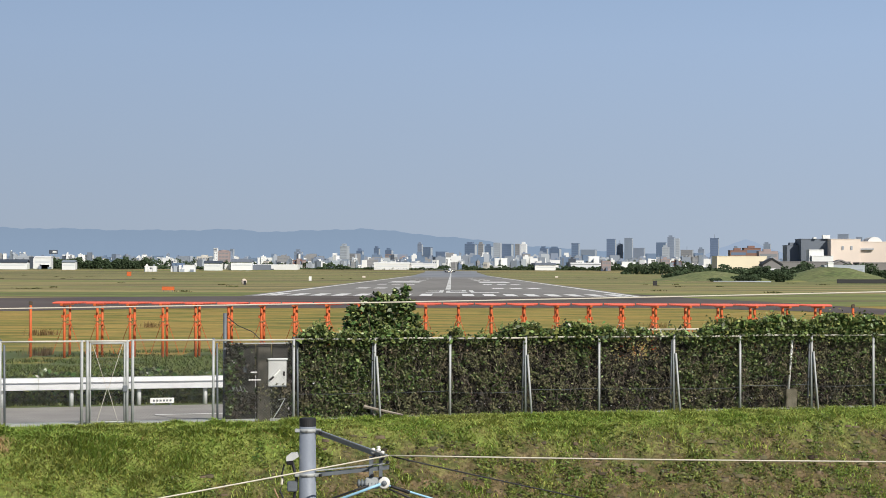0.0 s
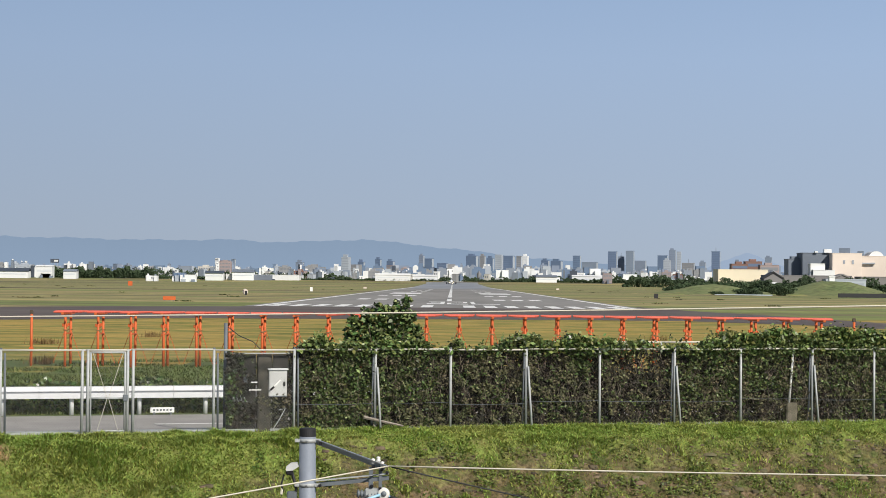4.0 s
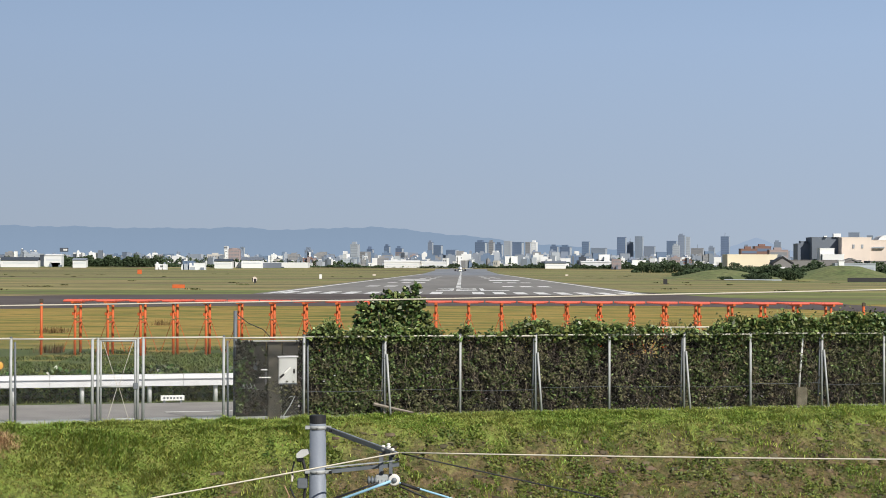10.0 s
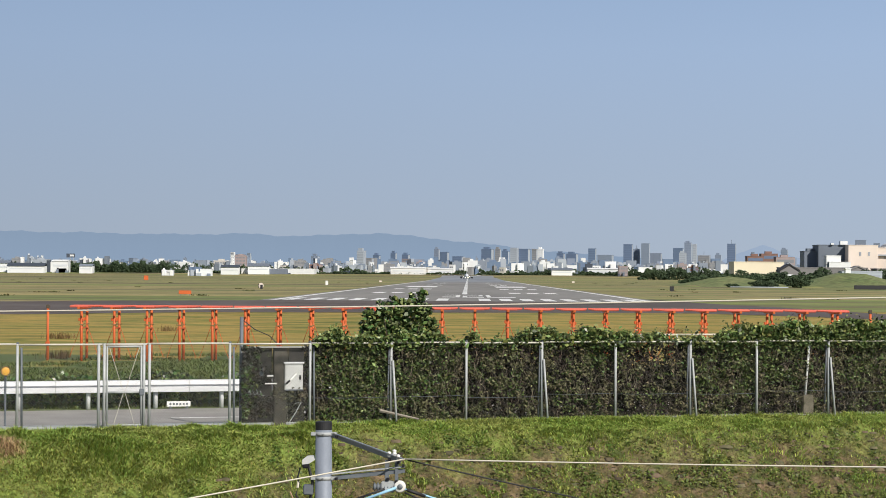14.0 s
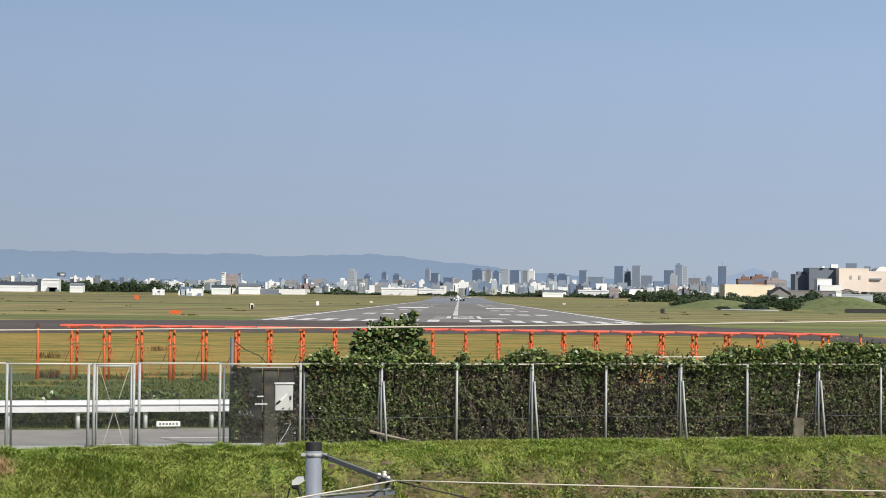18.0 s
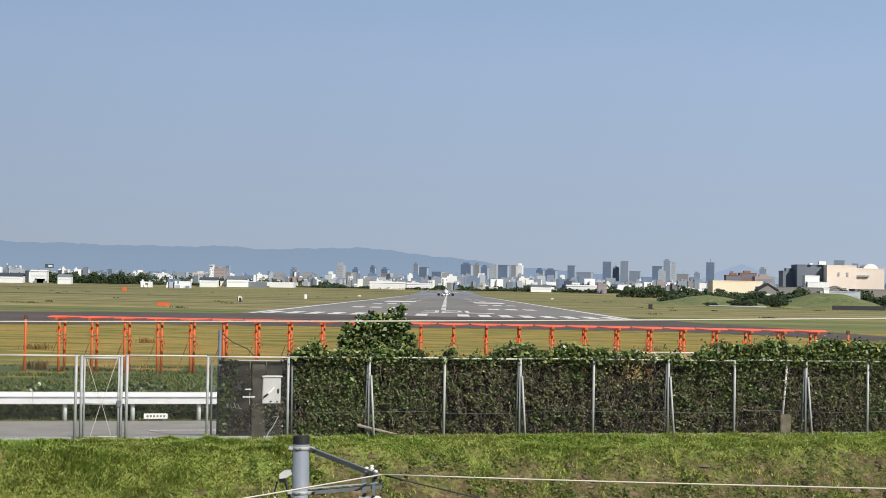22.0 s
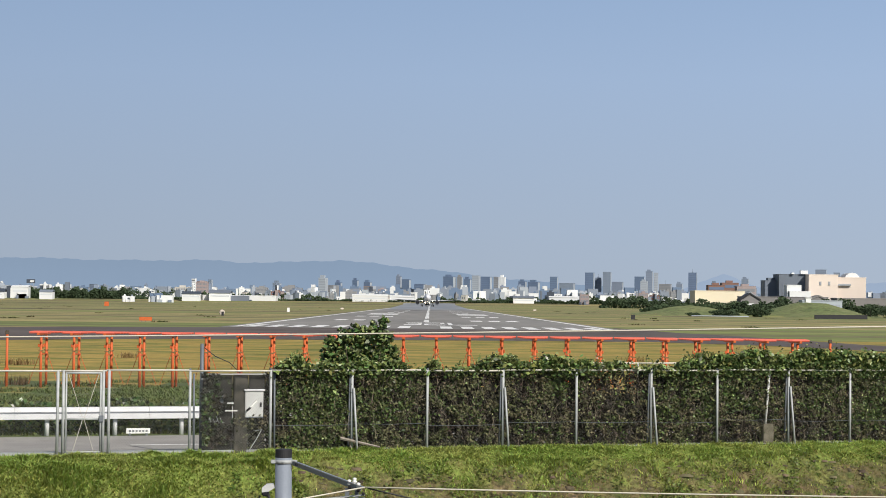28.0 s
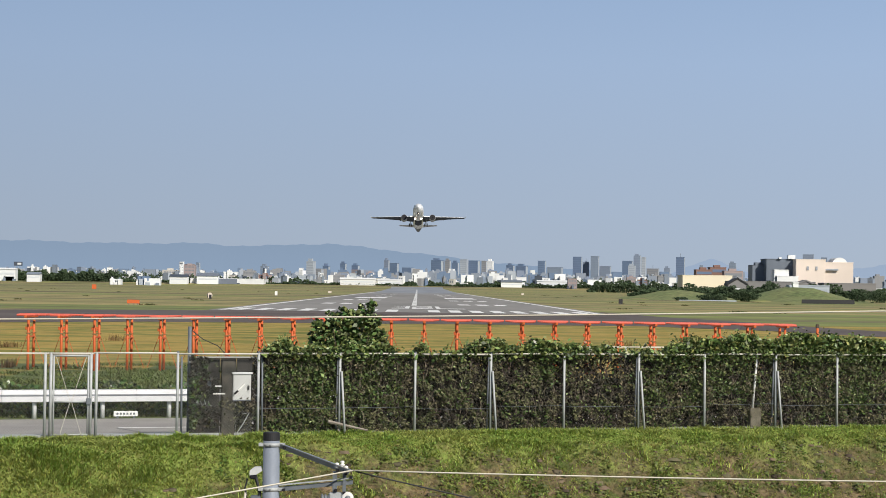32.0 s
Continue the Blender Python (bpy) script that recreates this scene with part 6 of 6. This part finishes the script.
def airliner():
    a = thing("airliner", "white twin-engined jet airliner with landing lights on", "aircraft")
    prof = [(-18.5, 0.05), (-18.3, 0.35), (-17.8, 0.75), (-17.0, 1.2), (-15.8, 1.6), (-14.2, 1.85), (-12, 1.92), (8, 1.92), (12, 1.75), (16, 1.2), (19.5, 0.55), (20.8, 0.2)]
    bm = lathe(prof, "y", 32, at=(0, 0, 3.15), squash=1.06)
    for v in bm.verts:
        if v.co.y > 8:
            v.co.z += (v.co.y - 8) * 0.085
        elif v.co.y < -14:
            v.co.z -= (-14 - v.co.y) * 0.09
    body = part("fuselage", bm, "plane_white", a, "", True)
    part("belly_fairing", lathe([(-6, 0.6), (-4, 1.5), (3, 1.5), (5.5, 0.5)], "y", 20, at=(0, 0, 2.2), squash=0.75), "plane_grey", a, "belly fairing, underside shade in its grey", True)
    # dark body added below the tail, shade put into its colour
    part("rear_belly", lathe([(5, 1.0), (6.5, 1.5), (9, 1.55), (13, 1.25), (17, 0.7)], "y", 20, at=(0, 0, 2.72), squash=1.0), "galv_dark", a, "rear belly, underside shade in its grey", True)
    for sx in (-1, 1):
        for x0, x1, y0, z0 in ((0.06, 0.62, -16.75, 3.62), (0.66, 1.12, -16.45, 3.60)):
            part("cockpit_window", prism([(sx * x0, z0), (sx * x1, z0 - 0.02), (sx * x1 * 0.93, z0 + 0.42), (sx * x0, z0 + 0.46)], y0, y0 + 0.9, "y"), "glass", body)
        wing = part("wing", loft([foil(sx * 1.2, -6.0, 2.6, 2.25, 0.95), foil(sx * 5.6, -3.5, 2.2, 2.72, 0.62), foil(sx * 12, -0.2, 2.9, 3.45, 0.38), foil(sx * 17.2, 2.6, 4.2, 4.05, 0.2)]), "plane_grey", a, "swept wing in the dark tone of its shaded underside")
        part("slat", loft([foil(sx * 2.0, -5.62, -5.1, 2.46, 0.32), foil(sx * 5.6, -3.6, -3.15, 2.83, 0.28), foil(sx * 12, -0.28, 0.1, 3.54, 0.20), foil(sx * 17.1, 2.5, 2.8, 4.10, 0.13)]), "plane_white", wing, "bright leading-edge slat")
        part("winglet", loft([foil(sx * 17.2, 2.6, 4.2, 4.05, 0.2), foil(sx * 17.65, 3.2, 4.5, 4.6, 0.16), foil(sx * 17.95, 4.0, 4.9, 6.1, 0.12)]), "plane_white", wing)
        for fx in (6.6, 9.4, 12.0):
            part("flap_track_fairing", lathe([(0.6, 0.05), (1.4, 0.24), (3.2, 0.2), (4.0, 0.04)], "y", 8, at=(sx * fx, 0, 2.45 + 0.1 * fx)), "plane_grey", wing)
        part("tailplane", loft([foil(sx * 0.5, 15.2, 19.4, 4.3, 0.42), foil(sx * 7.17, 18.6, 20.2, 5.1, 0.18)]), "plane_tail", a, "pale tailplane")
        eng = part("engine", lathe([(-8.2, 0.92), (-8.3, 1.02), (-8.1, 1.10), (-6.5, 1.14), (-5.0, 1.02), (-3.9, 0.74)], "y", 24, at=(sx * 5.2, 0, 1.45)), "nacelle", a, "grey engine nacelle", True)
        part("fan", lathe([(-8.25, 0.98), (-8.15, 0.98)], "y", 24, at=(sx * 5.2, -0.08, 1.45)), "plane_dark", eng, "dark fan in the intake")
        part("spinner", lathe([(-8.55, 0.03), (-8.4, 0.16), (-8.3, 0.25)], "y", 12, at=(sx * 5.2, -0.03, 1.45)), "plane_dark", eng)
        part("exhaust", lathe([(-4.0, 0.62), (-3.0, 0.42)], "y", 16, at=(sx * 5.2, 0, 1.45)), "galv_dark", eng)
        part("pylon", boxes((sx * 5.2 - 0.14, sx * 5.2 + 0.14, -6.8, -2.0, 2.1, 2.75), bevel=0.05), "plane_white", eng)
        gear = part("main_gear", tube([(sx * 2.86, 0, 0.5), (sx * 2.7, 0.1, 2.5)], 0.14, 8), "galv", a, "main landing gear leg")
        for w in (-0.43, 0.43):
            part("wheel", lathe([(w - 0.2, 0.40), (w - 0.16, 0.56), (w + 0.16, 0.56), (w + 0.2, 0.40)], "x", 18, at=(sx * 2.86, 0, 0.56)), "tyre", gear)
        part("gear_door", boxes((sx * 3.05 - 0.03, sx * 3.05 + 0.03, -0.5, 0.6, 1.0, 2.3), bevel=0.01), "plane_white", gear)
        for lx, lz, r in ((1.15, 1.42, 0.27), (2.75, 2.35, 0.13)):
            part("landing_light", lathe([(-6.05, r * 0.6), (-6.0, r), (-5.9, r)], "y", 12, at=(sx * lx, 0, lz)), "light", a, "bright landing light")
    part("fin", loft([foil(0, 12.0, 19.4, 4.9, 0.5, True), foil(0, 15.4, 20.4, 8.6, 0.36, True), foil(0, 18.2, 21.2, 12.2, 0.2, True)]), "plane_white", a, "white upright tail fin")
    ng = part("nose_gear", tube([(0, -15.6, 0.4), (0, -15.4, 2.0)], 0.09, 8), "galv", a, "nose landing gear leg")
    for w in (-0.2, 0.2):
        part("wheel", lathe([(w - 0.1, 0.26), (w - 0.08, 0.34), (w + 0.08, 0.34), (w + 0.1, 0.26)], "x", 14, at=(0, -15.6, 0.34)), "tyre", ng)
    for w in (-0.42, 0.42):
        part("gear_door", boxes((w - 0.02, w + 0.02, -16.4, -14.6, 0.95, 1.55), bevel=0.01), "plane_white", ng)
    part("nose_bay", boxes((-0.40, 0.40, -16.2, -14.2, 1.08, 1.30)), "plane_dark", ng)
    part("taxi_light", lathe([(-15.85, 0.08), (-15.8, 0.13), (-15.75, 0.13)], "y", 10, at=(0, 0, 1.15)), "light", ng)
    return a


plane = airliner()


# ---- flatbed truck ----
def flatbed_truck():
    """Drives towards +x in its own space; origin on the road under the rear axle."""
    t = thing("flatbed_truck", "small white flatbed truck with low side boards", "truck")
    cab = part("cab", prism([(2.22, 0.62), (2.22, 1.98), (2.30, 2.06), (3.24, 2.06), (3.36, 2.00), (3.42, 1.90), (3.60, 1.24), (3.66, 1.06), (3.66, 0.42), (3.30, 0.42), (3.24, 0.60), (3.08, 0.78), (2.76, 0.86), (2.44, 0.78), (2.28, 0.62)], -0.85, 0.85, "y"), "truck_white", t, "white tilt cab")
    bmesh_edges = cab.modifiers.new("round", "BEVEL")
    bmesh_edges.width, bmesh_edges.segments = 0.04, 3
    for sy in (-1, 1):
        y0, y1 = (sy * 0.852, sy * 0.862)
        part("side_window", prism([(2.70, 1.50), (2.70, 1.93), (2.74, 1.98), (3.30, 1.98), (3.37, 1.93), (3.52, 1.30), (3.48, 1.24), (3.30, 1.26), (3.0, 1.36)], y0, y1, "y"), "glass", cab, "dark side window")
        part("window_seal", tube([(3.34, sy * 0.858, 1.95), (3.54, sy * 0.858, 1.26)], 0.012, 6), "chassis", cab)
        part("door_handle", boxes((2.72, 2.90, min(y0, y1) - 0.01, max(y0, y1) + 0.01, 1.10, 1.13)), "galv", cab)
        part("door_seam", boxes((2.62, 2.632, min(y0, y1) - 0.003, max(y0, y1) - 0.004, 0.86, 1.98)), "galv", cab)
        part("door_crease", boxes((2.30, 3.58, min(y0, y1) - 0.003, max(y0, y1) - 0.005, 1.045, 1.06)), "box_white", cab)
        part("writing_bar", boxes((3.12, 3.40, min(y0, y1) - 0.003, max(y0, y1) - 0.004, 0.94, 0.965)), "box_white", cab)
        part("wheel_arch", tube([(2.76 + 0.44 * math.cos(q), sy * 0.83, 0.36 + 0.46 * math.sin(q)) for q in np.linspace(0.15, 3.0, 10)], 0.045, 6), "chassis", cab)
        mir = part("mirror_arm", tube([(3.58, sy * 0.85, 1.28), (3.66, sy * 0.98, 1.30), (3.66, sy * 0.98, 1.42)], 0.014, 6), "chassis", cab)
        part("mirror", boxes((3.64, 3.71, sy * 0.98 - 0.07, sy * 0.98 + 0.07, 1.22, 1.40), bevel=0.02), "truck_white", mir)
        part("headlight", boxes((3.56, 3.69, sy * 0.72 - 0.14, sy * 0.72 + 0.14, 0.72, 0.98), bevel=0.03), "galv_dark", cab, "dark lamp cluster at the corner")
    part("windscreen", prism([(3.425, 1.92), (3.435, 1.92), (3.612, 1.27), (3.602, 1.25)], -0.74, 0.74, "y"), "glass", cab, "dark sloping windscreen")
    part("bumper", boxes((3.50, 3.70, -0.86, 0.86, 0.34, 0.60), bevel=0.04), "truck_white", cab)
    part("roof_lip", boxes((1.72, 3.10, -0.78, 0.78, 2.06, 2.10), bevel=0.015), "truck_white", cab)
    part("headboard", boxes((1.72, 2.20, -0.80, 0.80, 0.95, 2.02), bevel=0.02), "grey_mesh", t, "dark grey mesh guard behind the cab")
    part("head_frame", boxes((2.12, 2.20, -0.86, -0.805, 0.95, 2.06), (2.12, 2.20, 0.805, 0.86, 0.95, 2.06), (1.66, 2.2, -0.86, -0.80, 2.025, 2.07), (1.66, 2.2, 0.80, 0.86, 2.025, 2.07)), "truck_white", t)
    part("deck", boxes((-1.80, 2.20, -0.88, 0.88, 0.82, 0.92), bevel=0.01), "panel_dark", t)
    for sy in (-1, 1):
        board = part("side_board", boxes((-1.80, 2.18, sy * 0.90 - 0.02, sy * 0.90 + 0.02, 0.88, 1.28), bevel=0.012), "truck_white", t, "white drop side board")
        part("board_rib", boxes((-1.78, 2.16, sy * 0.925 - 0.008, sy * 0.925 + 0.008, 1.20, 1.25), (-1.78, 2.16, sy * 0.925 - 0.008, sy * 0.925 + 0.008, 0.89, 0.93)), "truck_white", board)
        for hx in (-1.1, 0.0, 1.1):
            part("hinge", boxes((hx - 0.06, hx + 0.06, sy * 0.92 - 0.012, sy * 0.92 + 0.012, 0.76, 0.86)), "galv", board)
        part("side_rail", boxes((0.55, 1.75, sy * 0.80 - 0.02, sy * 0.80 + 0.02, 0.44, 0.50), (0.55, 1.75, sy * 0.80 - 0.02, sy * 0.80 + 0.02, 0.62, 0.66)), "chassis", t)
        # dark sheet added to blacken the shade under the bed
        part("skirt", boxes((-1.6, 2.1, sy * 0.52 - 0.01, sy * 0.52 + 0.01, 0.42, 0.80)), "chassis", t)
        part("mudguard", boxes((-0.5, 0.5, sy * 0.72 - 0.14, sy * 0.72 + 0.14, 0.74, 0.78)), "chassis", t)
        part("tail_lamp", boxes((-1.84, -1.80, sy * 0.66 - 0.13, sy * 0.66 + 0.13, 0.66, 0.76)), "b_rd", t)
    part("tailgate", boxes((-1.84, -1.80, -0.90, 0.90, 0.88, 1.28), bevel=0.01), "truck_white", t, "white tailgate")
    part("rear_bumper", boxes((-1.80, -1.70, -0.75, 0.75, 0.40, 0.52), bevel=0.01), "chassis", t)
    part("chassis_rail", boxes((-1.75, 3.2, -0.42, -0.30, 0.56, 0.78), (-1.75, 3.2, 0.30, 0.42, 0.56, 0.78)), "chassis", t)
    part("fuel_tank", boxes((0.75, 1.55, -0.78, -0.42, 0.38, 0.74), bevel=0.06), "chassis", t)
    part("battery_box", boxes((0.55, 1.05, 0.42, 0.76, 0.40, 0.74), bevel=0.03), "chassis", t)
    part("axle", tube([(0, -0.7, 0.36), (0, 0.7, 0.36)], 0.07, 8), "chassis", t)
    part("axle", tube([(2.76, -0.7, 0.36), (2.76, 0.7, 0.36)], 0.06, 8), "chassis", t)
    # the short wheelbase
    for ob in t.children_recursive:
        ob.data.transform(Matrix.Diagonal((0.937, 1, 1, 1)))
    wheels = []
    for x in (0.0, 2.586):
        for sy in (-1, 1):
            w = part("wheel", lathe([(-0.10, 0.24), (-0.11, 0.33), (-0.08, 0.36), (0.08, 0.36), (0.11, 0.33), (0.10, 0.24)], "y", 24), "tyre", t, "black tyre on a pale rim")
            w.matrix_basis = pose(x, sy * 0.74, 0.36)
            part("rim", lathe([(-0.112, 0.20), (-0.118, 0.225), (-0.10, 0.245), (0.10, 0.245), (0.118, 0.225), (0.112, 0.20)], "y", 20), "box_white", w, "pale steel rim")
            part("disc", lathe([(-0.122, 0.185), (-0.116, 0.20), (0.116, 0.20), (0.122, 0.185)], "y", 20), "galv_dark", w)
            part("hub", lathe([(-0.15, 0.06), (-0.124, 0.08), (0.124, 0.08), (0.15, 0.06)], "y", 12), "box_white", w)
            for k in range(5):
                q = 2 * math.pi * k / 5
                part("vent_hole", lathe([(-0.126, 0.04), (0.126, 0.04)], "y", 8, at=(0.155 * math.cos(q), 0, 0.155 * math.sin(q))), "plane_dark", w)
            wheels.append((w, x, sy))
    return t, wheels


truck, wheels = flatbed_truck()


# ---- what moves ----
def motions():
    rows = []
    for t in (0, 2, 4, 6, 8, 10, 12, 14, 16, 18, 20, 22, 24, 25, 26):
        k = 28 - t
        yy = 990 + 72 * k - 0.98 * k * k
        rows.append((t, pose(RX - 1.2 + 0.04 * t, yy, 0.05 + rise(yy), 0)))
    for t, y, z, pitch, bank in ((26.8, 1076, 0.5, 4, 0), (27.5, 1027, 1.4, 6, 0), (28, 990, 2.3, 6.5, 0), (29, 915, 4.7, 9, 1.2), (30, 842, 9.4, 11, 1.3), (31, 766, 16.3, 12, 0.7), (32, 690, 26.4, 12.0, -0.6)):
        rows.append((t, pose(RX - 0.6 + (0.6 * (t - 30) if t > 30 else 0), y, z, -pitch, bank, 0)))
    walk(plane, rows)
    speed, t0 = 13.0, 22.6
    x0, y0 = -11.75, 52.9
    s0, d0 = sd(x0, y0)
    times = [0] + [2 * k for k in range(1, 17)]
    rows = []
    for t in times:
        x, y = xy(s0 + speed * (t - t0), d0)
        rows.append((t, pose(x, y, -0.105, 0, 0, YAW)))
    walk(truck, rows)
    # the wheels turn once in 2.26 m; rows a little under a quarter turn apart while the truck is in sight
    for w, x, sy in wheels:
        rows = [(0, pose(x, sy * 0.74, 0.36))]
        for k in range(0, 34):
            rows.append((round(22.0 + k * 0.0334, 4), pose(x, sy * 0.74, 0.36, 0, 69.1 * k, 0)))
        rows.append((32, pose(x, sy * 0.74, 0.36, 0, 69.1 * 33 + 60, 0)))
        walk(w, rows)


motions()
